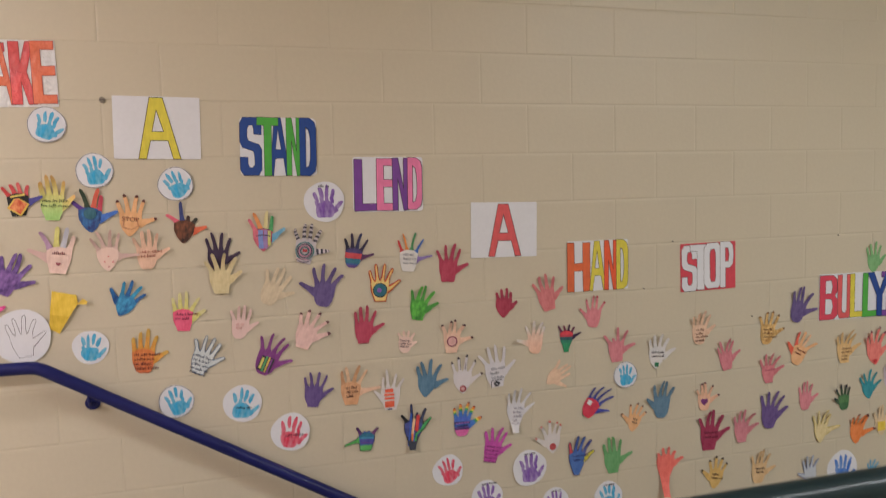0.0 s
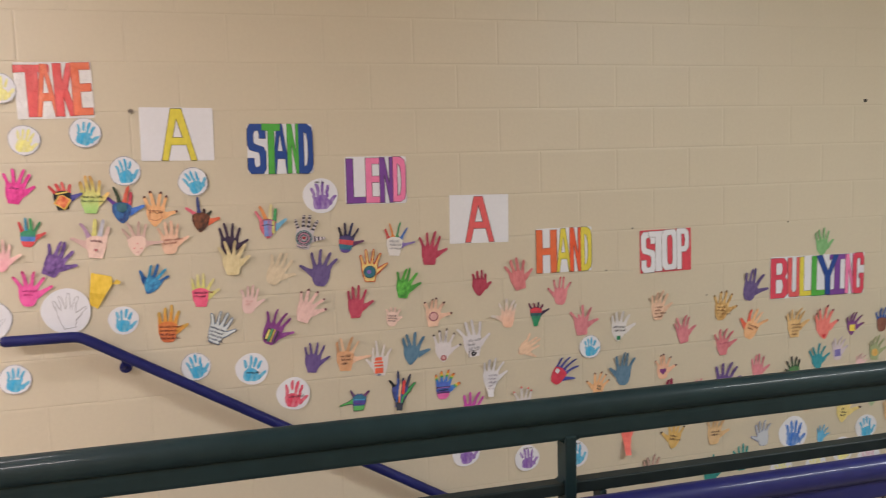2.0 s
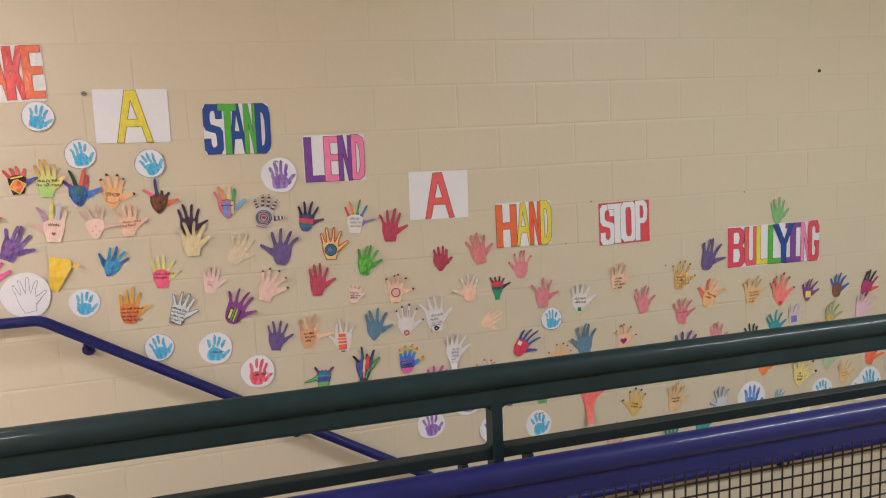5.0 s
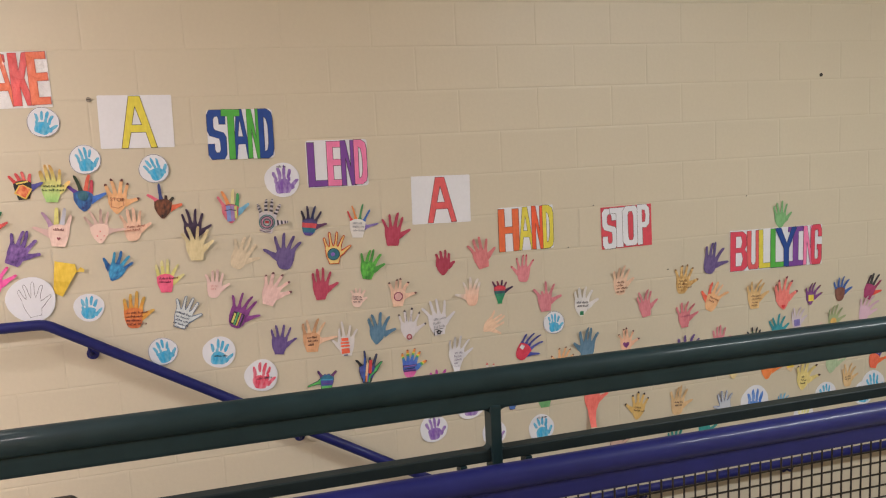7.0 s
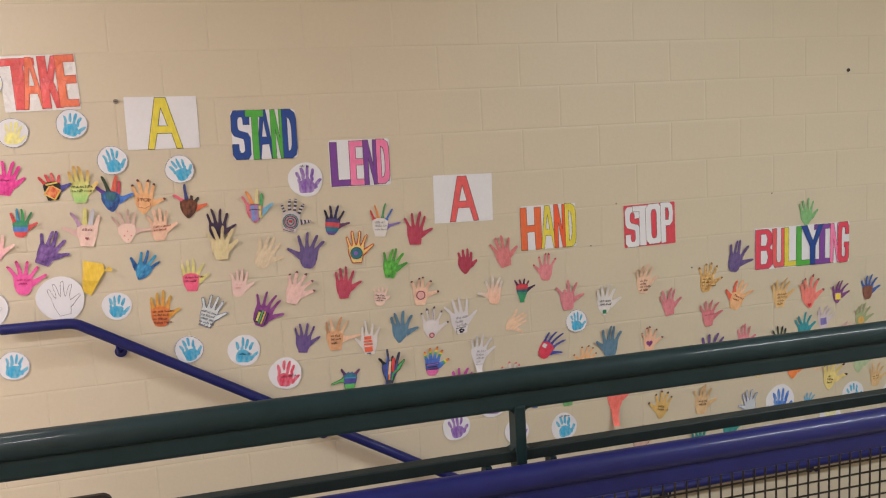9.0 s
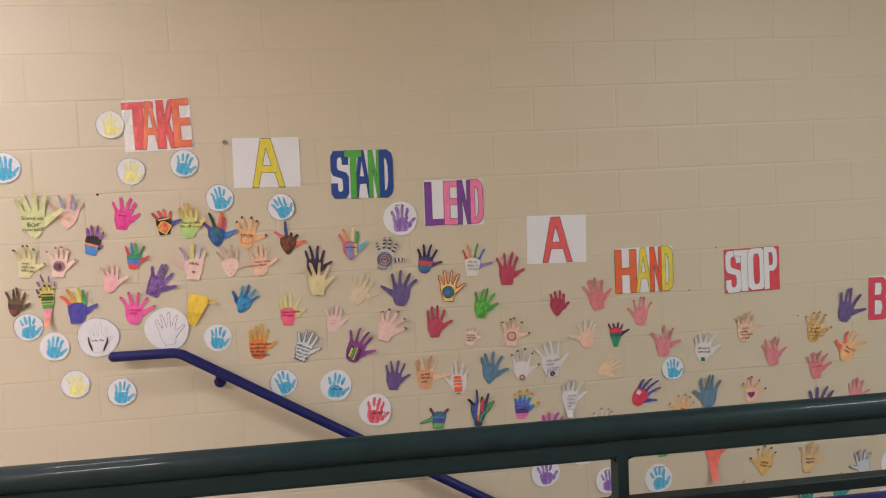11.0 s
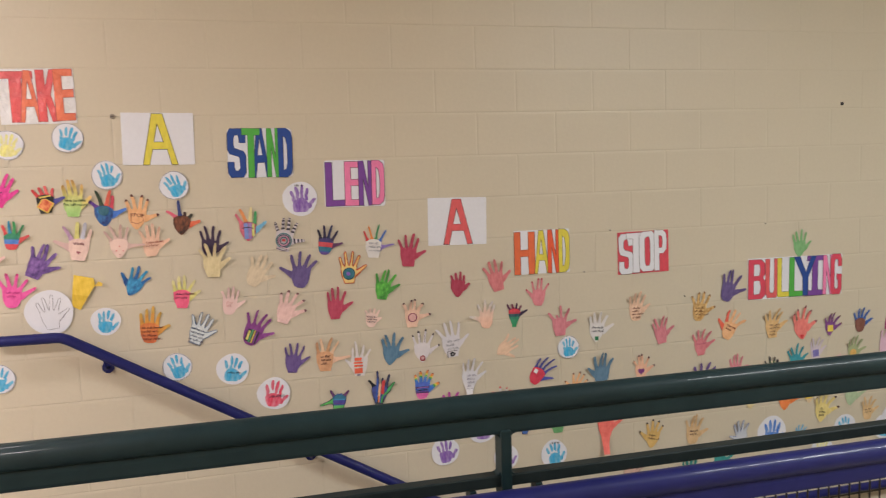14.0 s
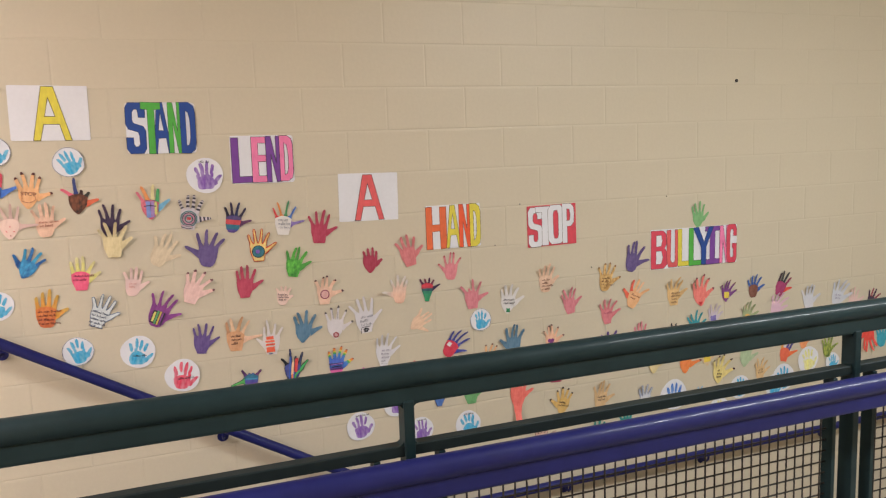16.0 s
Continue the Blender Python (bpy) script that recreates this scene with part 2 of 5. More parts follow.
def rail_height(x):
    for (xa, _, za), (xb, _, zb) in zip(pts, pts[1:]):
        if xa <= x <= xb:
            return za + (zb - za) * (x - xa) / (xb - xa)
    return 0


for bx in (-0.515, 0.33, 1.17, 2.12, 3.06, 4.02, 4.9):
    z = rail_height(bx) - FL
    bm = sweep(bmesh.new(), [(bx, 0, z - 0.018), (bx, 0.004, z - 0.045), (bx, 0.02, z - 0.062), (bx, 0.066, z - 0.066)], circle(0.0065, 10))
    bmesh.ops.create_cone(bm, cap_ends=True, segments=20, radius1=0.026, radius2=0.022, depth=0.008, matrix=Matrix.Translation((bx, 0.071, z - 0.066)) @ Matrix.Rotation(radians(-90), 4, "X"))
    part("bracket", bm, M_BLUE, wall_rail, smooth=False)

# ---- word sheets ----


def glyph(ch, width, height, weight):
    """A flat letter mesh that fills width x height, standing in the xz plane, facing -y."""
    cu = bpy.data.curves.new("letter", "FONT")
    cu.body, cu.size, cu.offset, cu.resolution_u = ch, 1.0, weight, 4
    tmp = new("letter_tmp", cu)
    bpy.context.view_layer.update()
    me = bpy.data.meshes.new_from_object(tmp.evaluated_get(bpy.context.evaluated_depsgraph_get()))
    bpy.data.objects.remove(tmp)
    xs, ys = [v.co.x for v in me.vertices], [v.co.y for v in me.vertices]
    sx, sz = width / max(1e-6, max(xs) - min(xs)), height / max(1e-6, max(ys) - min(ys))
    x0, y0 = (max(xs) + min(xs)) / 2, (max(ys) + min(ys)) / 2
    for v in me.vertices:
        v.co = ((v.co.x - x0) * sx, 0, (v.co.y - y0) * sz)
    return me


def round_sheet(bm, w, h, r, thick, bend=0.0):
    """A sheet of paper with rounded corners, a little bowed off the wall."""
    ring = []
    for cx, cz, a0 in ((w / 2 - r, h / 2 - r, 0), (-w / 2 + r, h / 2 - r, 90), (-w / 2 + r, -h / 2 + r, 180), (w / 2 - r, -h / 2 + r, 270)):
        for k in range(4):
            a = radians(a0 + 30 * k)
            ring.append((cx + r * math.cos(a), cz + r * math.sin(a)))
    front = [bm.verts.new((x, -thick - bend * (x / w * 2) ** 2, z)) for x, z in ring]
    back = [bm.verts.new((x, -bend * (x / w * 2) ** 2, z)) for x, z in ring]
    bm.faces.new(front)
    bm.faces.new(list(reversed(back)))
    n = len(ring)
    for k in range(n):
        bm.faces.new((front[k], back[k], back[(k + 1) % n], front[(k + 1) % n]))
    return bm


# block letters as cut by a child's ruler: an outer loop, then any holes, in a unit box
BLOCK = {}
BLOCK["A"] = [[(0.29, 1), (0.60, 1), (1, 0), (0.82, 0), (0.70, 0.30), (0.30, 0.30), (0.19, 0), (0, 0)], [(0.335, 0.45), (0.60, 0.45), (0.45, 0.80)]]
BLOCK["B"] = [[(0, 0), (0, 1), (0.7, 1), (0.93, 0.9), (0.93, 0.64), (0.8, 0.53), (1, 0.42), (1, 0.12), (0.75, 0)], [(0.31, 0.59), (0.31, 0.88), (0.60, 0.88), (0.68, 0.74), (0.60, 0.59)], [(0.31, 0.12), (0.31, 0.47), (0.62, 0.47), (0.72, 0.30), (0.62, 0.12)]]
BLOCK["D"] = [[(0, 0), (0, 1), (0.6, 1), (0.9, 0.93), (1, 0.8), (1, 0.2), (0.9, 0.07), (0.6, 0)], [(0.36, 0.14), (0.36, 0.84), (0.52, 0.80), (0.62, 0.66), (0.64, 0.48), (0.62, 0.30), (0.52, 0.17)]]
BLOCK["E"] = [[(0, 0), (0, 1), (1, 1), (1, 0.86), (0.42, 0.86), (0.42, 0.60), (1, 0.60), (1, 0.45), (0.42, 0.45), (0.42, 0.14), (1, 0.14), (1, 0)]]
BLOCK["G"] = [[(1, 0.7), (1, 0.88), (0.85, 1), (0.15, 1), (0, 0.88), (0, 0.12), (0.15, 0), (0.85, 0), (1, 0.12), (1, 0.5), (0.55, 0.5), (0.55, 0.37), (0.67, 0.37), (0.67, 0.18), (0.6, 0.13), (0.42, 0.13), (0.35, 0.2), (0.35, 0.8), (0.42, 0.87), (0.6, 0.87), (0.66, 0.8), (0.66, 0.7)]]
BLOCK["H"] = [[(0, 0), (0, 1), (0.31, 1), (0.31, 0.58), (0.68, 0.58), (0.68, 1), (1, 1), (1, 0), (0.70, 0), (0.66, 0.42), (0.31, 0.42), (0.31, 0)]]
BLOCK["I"] = [[(0, 0), (0, 0.13), (0.36, 0.13), (0.36, 0.88), (0.1, 0.88), (0.1, 1), (1, 1), (1, 0.88), (0.66, 0.88), (0.66, 0.13), (1, 0.13), (1, 0)]]
BLOCK["K"] = [[(0, 0), (0, 1), (0.42, 1), (0.42, 0.66), (0.66, 1), (1, 1), (0.66, 0.52), (1, 0), (0.66, 0), (0.42, 0.36), (0.42, 0)]]
BLOCK["L"] = [[(0, 0), (0, 1), (0.33, 1), (0.33, 0.14), (1, 0.14), (1, 0)]]
BLOCK["N"] = [[(0, 0), (0, 1), (0.36, 1), (0.67, 0.42), (0.67, 1), (1, 1), (1, 0), (0.68, 0), (0.33, 0.60), (0.33, 0)]]
BLOCK["O"] = [[(0.2, 0), (0, 0.12), (0, 0.88), (0.2, 1), (0.8, 1), (1, 0.88), (1, 0.12), (0.8, 0)], [(0.40, 0.14), (0.33, 0.24), (0.33, 0.76), (0.40, 0.86), (0.60, 0.86), (0.67, 0.76), (0.67, 0.24), (0.60, 0.14)]]
BLOCK["P"] = [[(0, 0), (0, 1), (0.7, 1), (0.95, 0.92), (1, 0.75), (0.95, 0.52), (0.7, 0.42), (0.38, 0.42), (0.38, 0)], [(0.38, 0.56), (0.38, 0.87), (0.60, 0.86), (0.67, 0.72), (0.60, 0.57)]]
BLOCK["S"] = [[(1, 0.70), (1, 0.9), (0.84, 1), (0.16, 1), (0, 0.9), (0, 0.58), (0.12, 0.48), (0.60, 0.42), (0.66, 0.36), (0.66, 0.2), (0.58, 0.14), (0.42, 0.14), (0.36, 0.2), (0.36, 0.32), (0, 0.32), (0, 0.1), (0.16, 0), (0.84, 0), (1, 0.1), (1, 0.44), (0.88, 0.54), (0.40, 0.60), (0.34, 0.66), (0.34, 0.8), (0.42, 0.86), (0.58, 0.86), (0.64, 0.8), (0.64, 0.70)]]
BLOCK["T"] = [[(0, 1), (1, 1), (1, 0.86), (0.68, 0.86), (0.66, 0), (0.32, 0), (0.33, 0.86), (0, 0.86)]]
BLOCK["U"] = [[(0, 1), (0, 0.15), (0.15, 0), (0.85, 0), (1, 0.15), (1, 1), (0.68, 1), (0.68, 0.2), (0.6, 0.13), (0.42, 0.13), (0.34, 0.2), (0.34, 1)]]
BLOCK["Y"] = [[(0, 1), (0.26, 1), (0.52, 0.60), (0.76, 1), (1, 1), (0.64, 0.46), (0.64, 0), (0.40, 0), (0.40, 0.46)]]


def letter_parts(ob, ch, x0, z0, w, h, y, mat, pen, wobble, rng, line=0.0022):
    """A flat filled letter and the pencil line round it."""
    loops = [[((u + rng.uniform(-wobble, wobble) - 0.5) * w, (v + rng.uniform(-wobble, wobble) * 0.5 - 0.5) * h) for u, v in loop] for loop in BLOCK[ch]]
    bm, edge = bmesh.new(), bmesh.new()
    for loop in loops:
        vs = [bm.verts.new((a, 0, b)) for a, b in loop]
        for k in range(len(vs)):
            bm.edges.new((vs[k], vs[(k + 1) % len(vs)]))
            (ax, az), (bx, bz) = loop[k], loop[(k + 1) % len(vs)]
            d = Vector((bx - ax, bz - az)).normalized()
            n, q = Vector((-d.y, d.x)) * line * 0.5, d * line * 0.45
            edge.faces.new([edge.verts.new((px, -0.00012, pz)) for px, pz in ((ax + n.x - q.x, az + n.y - q.y), (bx + n.x + q.x, bz + n.y + q.y), (bx - n.x + q.x, bz - n.y + q.y), (ax - n.x - q.x, az - n.y - q.y))])
    bmesh.ops.triangle_fill(bm, use_beauty=True, use_dissolve=False, edges=bm.edges[:], normal=(0, -1, 0))
    at = (x0, y, z0)
    part("letter", bm, mat, ob).location = at
    part("letter_outline", edge, pen, ob).location = at


def word_sheet(label, x, z, w, h, tilt, sheet_mat, letters, radius=0.004, pen=None, wobble=0.012, line=0.0022):
    """letters: (character, left, right, bottom, top, material), in fractions of the sheet."""
    ob = empty("word_sheet", label, "paper sign", "word sheets on the wall", (x, -0.0015, z))
    ob.rotation_euler = (0, radians(tilt), 0)
    rng = random.Random(int(abs(x) * 1000))
    part("sheet", round_sheet(bmesh.new(), w, h, radius, 0.001, 0.0), sheet_mat, ob)
    for k, (ch, l, r, b, t, mat) in enumerate(letters):
        letter_parts(ob, ch, (l + r - 1) / 2 * w, (b + t - 1) / 2 * h, (r - l) * w, (t - b) * h, -0.0016 - 0.0003 * k, mat, pen or M_INK, wobble, rng, line)
    return ob


M_INK = material("dark_pencil_ink", (0.05, 0.04, 0.05), rough=0.6)
WHITE = material("white_paper", (0.75, 0.755, 0.82), rough=0.6, grain=0.025, scale=60, spots=9, bump=0.15)


def marker(r, g, b):
    return material("marker_ink", base(r, g, b), rough=0.62, grain=0.09, scale=140, spots=30, bump=0.1, stroke=0.2)


ORANGE, YELLOW, GREEN, BLUE, PURPLE, PINK = marker(216, 98, 54), marker(212, 198, 66), marker(70, 164, 60), marker(20, 60, 138), marker(112, 58, 146), marker(232, 118, 166)
CRIMSON, CORAL, ROSE, VERMILION = marker(206, 60, 84), marker(212, 84, 88), marker(204, 62, 78), marker(222, 82, 44)
M_LAMINATE = material("laminated_white_paper", (0.78, 0.77, 0.80), rough=0.13, grain=0.04, bump=1.0, scale=20, coat=0.7, relief=0.013)
M_LAMRED = material("laminated_red_marker", base(214, 80, 86), rough=0.13, grain=0.18, bump=1.0, scale=20, coat=0.7, relief=0.013)
M_LAMORANGE = material("laminated_orange_marker", base(232, 110, 82), rough=0.13, grain=0.18, bump=1.0, scale=20, coat=0.7, relief=0.013)


S_TAKE = (-0.706, 2.001, 0.288, 0.227, -0.7)
S_A1 = (-0.246, 1.817, 0.295, 0.223, 1.1)
S_STAND = (0.180, 1.746, 0.283, 0.218, 1.0)
S_LEND = (0.598, 1.595, 0.282, 0.215, 0.8)
S_A2 = (1.085, 1.396, 0.293, 0.229, 1.2)
S_HAND = (1.518, 1.223, 0.294, 0.219, 0.2)
S_STOP = (2.079, 1.188, 0.293, 0.218, -0.5)
S_BULLYING = (3.011, 0.997, 0.611, 0.226, 0.6)
SOFT_PEN = material("grey_pencil_line", (0.16, 0.14, 0.15), rough=0.6)
word_sheet("laminated white sheet with red and orange lettering", *S_TAKE, M_LAMINATE, [("T", 0.0, 0.46, 0.04, 0.95, M_LAMRED), ("A", 0.26, 0.54, 0.04, 0.97, M_LAMORANGE), ("K", 0.50, 0.77, 0.04, 0.98, M_LAMRED), ("E", 0.73, 0.985, 0.05, 0.99, M_LAMORANGE)], pen=marker(150, 44, 50), line=0.0016)
word_sheet("white paper sheet with one tall yellow letter", *S_A1, WHITE, [("A", 0.275, 0.765, 0.0, 0.985, YELLOW)], wobble=0.005)
word_sheet("white rounded sheet with navy blue and green lettering", *S_STAND, WHITE, [("S", 0.0, 0.28, 0.0, 1.0, BLUE), ("A", 0.37, 0.64, 0.0, 1.0, BLUE), ("T", 0.22, 0.50, 0.0, 1.0, GREEN), ("N", 0.60, 0.80, 0.0, 1.0, GREEN), ("D", 0.775, 1.0, 0.0, 1.0, BLUE)], radius=0.016, line=0.0014)
word_sheet("white rounded sheet with purple and pink lettering", *S_LEND, WHITE, [("L", 0.015, 0.365, 0.02, 0.96, PURPLE), ("E", 0.33, 0.58, 0.02, 0.97, PINK), ("N", 0.56, 0.795, 0.02, 0.98, PURPLE), ("D", 0.775, 0.99, 0.03, 0.99, PINK)], radius=0.012, wobble=0.008)
word_sheet("white paper sheet with one tall red letter", *S_A2, WHITE, [("A", 0.262, 0.755, 0.015, 0.965, CORAL)], wobble=0.005)
word_sheet("white sheet with orange, yellow and red lettering", *S_HAND, WHITE, [("H", 0.0, 0.37, 0.0, 0.97, ORANGE), ("A", 0.36, 0.63, 0.0, 0.99, YELLOW), ("N", 0.60, 0.82, 0.0, 0.99, VERMILION), ("D", 0.80, 1.0, 0.0, 1.0, YELLOW)], radius=0.006, line=0.0018)
word_sheet("rose red paper sheet with white block lettering", *S_STOP, ROSE, [("S", 0.02, 0.31, 0.0, 0.96, WHITE), ("T", 0.17, 0.56, 0.02, 0.97, WHITE), ("O", 0.42, 0.74, 0.03, 0.99, WHITE), ("P", 0.715, 0.965, 0.03, 1.0, WHITE)], pen=SOFT_PEN)
word_sheet("long white sheet with rainbow-coloured block lettering", *S_BULLYING, WHITE, [("B", 0.005, 0.19, 0.01, 0.97, CRIMSON), ("U", 0.18, 0.315, 0.02, 0.97, CORAL), ("L", 0.305, 0.445, 0.02, 0.98, YELLOW), ("L", 0.43, 0.595, 0.01, 0.98, GREEN), ("I", 0.60, 0.805, 0.01, 0.99, PURPLE), ("Y", 0.48, 0.72, 0.02, 0.99, BLUE), ("N", 0.79, 0.905, 0.01, 0.99, PINK), ("G", 0.875, 0.995, 0.0, 1.0, CRIMSON)], line=0.0018)

# ---- cut paper palms and printed discs ----


BOTTOMS = {
    "round": ((0.080, -0.50), (0.140, -0.465), (0.188, -0.38), (0.225, -0.24)),
    "flat": ((0.150, -0.50), (0.172, -0.42), (0.195, -0.33), (0.225, -0.22)),
    "point": ((0.028, -0.50), (0.105, -0.425), (0.170, -0.33), (0.225, -0.20)),
}


PALM_ROWS = (0.02, 0.05, 0.11, 0.19, 0.29, 0.42, 0.57, 0.72, 0.90)
FINGER_ROWS = (0.0, 0.16, 0.30, 0.44, 0.58, 0.71, 0.83, 0.92, 0.97, 1.0)


def palm_strips(rng, inset=0.0, spread=1.0, wrist=0.0, fat=1.0, bottom="", reach=(1, 1, 1, 1, 1), turn=(0, 0, 0, 0, 0)):
    """An open palm of length 1 in (x, z): regions of cross-sections, each a list of (left, right) points.
    reach and turn: each finger's length and extra lean, from the little finger to the thumb."""
    knuckle = [(-0.235, -0.02), (-0.115, 0.045), (0.005, 0.06), (0.125, 0.04), (0.235, -0.035)]
    low = -0.5
    kind = bottom or rng.choice(("round", "round", "flat", "point"))
    k, skew = rng.uniform(0.88, 1.08), rng.uniform(-0.03, 0.03)
    rows = [(-w * (k if j < 2 else 1) + skew * (3 - j) / 3, w * (k if j < 2 else 1) + skew * (3 - j) / 3, z) for j, (w, z) in enumerate(BOTTOMS[kind])]
    if wrist:
        rows = [(-0.085, 0.085, low - wrist), (-0.088, 0.092, low - wrist * 0.5), (-0.12, 0.13, low + 0.02), (-0.205, 0.22, -0.26)]
    fine = []
    for p, q in zip(rows, rows[1:]):
        fine += [p, tuple((a + b) / 2 for a, b in zip(p, q))]
    rows = fine + [rows[-1], (-0.230, 0.231, -0.15), (-0.234, 0.234, -0.085)]
    regions = []
    palm = []
    for a, b, z in rows:
        palm.append(((min(a + inset, -0.003), z + (inset if z == rows[0][2] else 0)), (max(b - inset, 0.003), z + (inset if z == rows[0][2] else 0))))
    regions.append(("palm", palm, [(x, z - inset) for x, z in knuckle]))
    tilt = rng.uniform(-5, 5)
    lean = [-21 * spread + tilt, -8 * spread + tilt, 4 * spread + tilt, 18 * spread + tilt]
    size = [0.33, 0.42, 0.45, 0.39]
    for i in range(4):
        (xa, za), (xb, zb) = knuckle[i], knuckle[i + 1]
        a = radians(lean[i] + rng.uniform(-5, 5) + turn[i])
        d, s = (math.sin(a), math.cos(a)), (math.cos(a), -math.sin(a))
        cx, cz = (xa + xb) / 2, (za + zb) / 2
        length = max(0.03, size[i] * reach[i] * rng.uniform(0.93, 1.05) - inset)
        hw = max(0.006, 0.044 * fat * rng.uniform(0.90, 1.10) - inset)
        bow = 0.11 * math.sin(9973 * reach[i] + 37 * lean[i] + 5 * i)
        strip = [((xa + inset * 0.6, za - inset), (xb - inset * 0.6, zb - inset))]
        for f, w in zip(FINGER_ROWS[1:], (1.12, 1.0, 0.96, 0.96, 0.94, 0.88, 0.76, 0.52, 0.22)):
            px, pz = cx + (d[0] + s[0] * bow * f) * length * f, cz + (d[1] + s[1] * bow * f) * length * f
            strip.append(((px - s[0] * hw * w, pz - s[1] * hw * w), (px + s[0] * hw * w, pz + s[1] * hw * w)))
        regions.append(("finger%d" % i, strip, None))
    a = radians(55 + 12 * (spread - 1) + rng.uniform(-10, 8) + turn[4])
    d, s = (math.sin(a), math.cos(a)), (math.cos(a), -math.sin(a))
    xa, za, xb, zb = 0.235, -0.06, 0.20, -0.31
    if wrist:
        zb = -0.28
    hw = max(0.006, 0.047 * fat - inset)
    length = max(0.06, 0.37 * reach[4] * rng.uniform(0.92, 1.08) - inset)
    strip = [((xa - inset * 1.4, za - inset), (xb - inset * 1.4, zb + inset))]
    for f, w in zip(FINGER_ROWS[1:], (1.75, 1.45, 1.22, 1.06, 0.98, 0.88, 0.74, 0.52, 0.22)):
        px, pz = (xa + xb) / 2 + d[0] * length * f, (za + zb) / 2 + d[1] * length * f
        strip.append(((px - s[0] * hw * w, pz - s[1] * hw * w), (px + s[0] * hw * w, pz + s[1] * hw * w)))
    regions.append(("finger4", strip, None))
    return regions


def palm_mesh(regions, size, thumb, curl, rng, colour_of, thick=0.0005):
    """One mesh with thickness; colour_of(region, row, rows) gives a material."""
    bm, mats = bmesh.new(), []

    def slot(m):
        if m not in mats:
            mats.append(m)
        return mats.index(m)

    ripple = rng.uniform(0, 6.28)

    def put(p, lift, back):
        x, z = p
        r = max(0.0, math.hypot(x, z + 0.15) - 0.16)
        y = (-0.0009 if curl else -0.0016) - curl * lift * r * r * size - (0.0045 * size * (1 + math.sin(7 * x + 5 * z + ripple)) if curl else 0)
        return bm.verts.new((x * size * thumb * 1.03, y + (thick if back else 0), z * size))

    for name, strip, top in regions:
        lift = rng.uniform(0.2, 1.1)
        n = len(strip)
        front = [[put(p, lift, False) for p in pair] for pair in strip]
        back = [[put(p, lift, True) for p in pair] for pair in strip]
        for k in range(n - 1):
            m = slot(colour_of(name, k, n - 1))
            for f in ((front[k][0], front[k][1], front[k + 1][1], front[k + 1][0]), (back[k][0], back[k + 1][0], back[k + 1][1], back[k][1]),
                      (front[k][0], front[k + 1][0], back[k + 1][0], back[k][0]), (front[k][1], back[k][1], back[k + 1][1], front[k + 1][1])):
                bm.faces.new(f).material_index = m
        if top is None:
            m = slot(colour_of(name, n - 2, n - 1))
            bm.faces.new((front[-1][0], front[-1][1], back[-1][1], back[-1][0])).material_index = m
        else:
            m = slot(colour_of(name, n - 1, n))
            tf, tb = [put(p, lift, False) for p in top], [put(p, lift, True) for p in top]
            ring_f = [front[-1][0], front[-1][1]] + tf[::-1]
            ring_b = [back[-1][0], back[-1][1]] + tb[::-1]
            # a fan from the palm's middle keeps the bowed sheet whole
            for ring in (ring_f, ring_b):
                for a, b, c in ((0, 1, 2), (0, 2, 3), (0, 3, 4), (0, 4, 5), (0, 5, 6)):
                    bm.faces.new((ring[a], ring[b], ring[c])).material_index = m
            m = slot(colour_of(name, 0, n))
            bm.faces.new((front[0][0], back[0][0], back[0][1], front[0][1])).material_index = m
    me = bpy.data.meshes.new("sheet")
    for f in bm.faces:
        f.smooth = False
    bm.to_mesh(me)
    bm.free()
    for m in mats:
        me.materials.append(m)
    return me


def plain(c):
    return lambda name, k, n: paper(*c)


def tips(c, tip):
    return lambda name, k, n: paper(*tip) if name != "palm" and k >= n - 3 else paper(*c)


def fingers(palm, *cs):
    return lambda name, k, n: paper(*palm) if name == "palm" else paper(*cs[int(name[-1]) % len(cs)])


def bands(*cs):
    def pick(name, k, n):
        t = 0.5 * PALM_ROWS[min(k, 8)] if name == "palm" else 0.5 + 0.5 * FINGER_ROWS[k]
        return paper(*cs[min(len(cs) - 1, int(t * len(cs)))])
    return pick


def shade(*cs):
    """Colours that run into one another from the cuff to the fingertips."""
    def pick(name, k, n):
        t = (0.5 * PALM_ROWS[min(k, 8)] if name == "palm" else 0.5 + 0.5 * FINGER_ROWS[k]) * (len(cs) - 1)
        i = min(len(cs) - 2, int(t))
        return paper(*[int(round(a + (b - a) * (t - i))) for a, b in zip(cs[i], cs[i + 1])])
    return pick


def layered(rows, *cs):
    """Palm rows in given colours, fingers each in one."""
    def pick(name, k, n):
        if name == "palm":
            return paper(*rows[min(len(rows) - 1, int(len(rows) * PALM_ROWS[min(k, 8)]))])
        return paper(*cs[int(name[-1]) % len(cs)])
    return pick


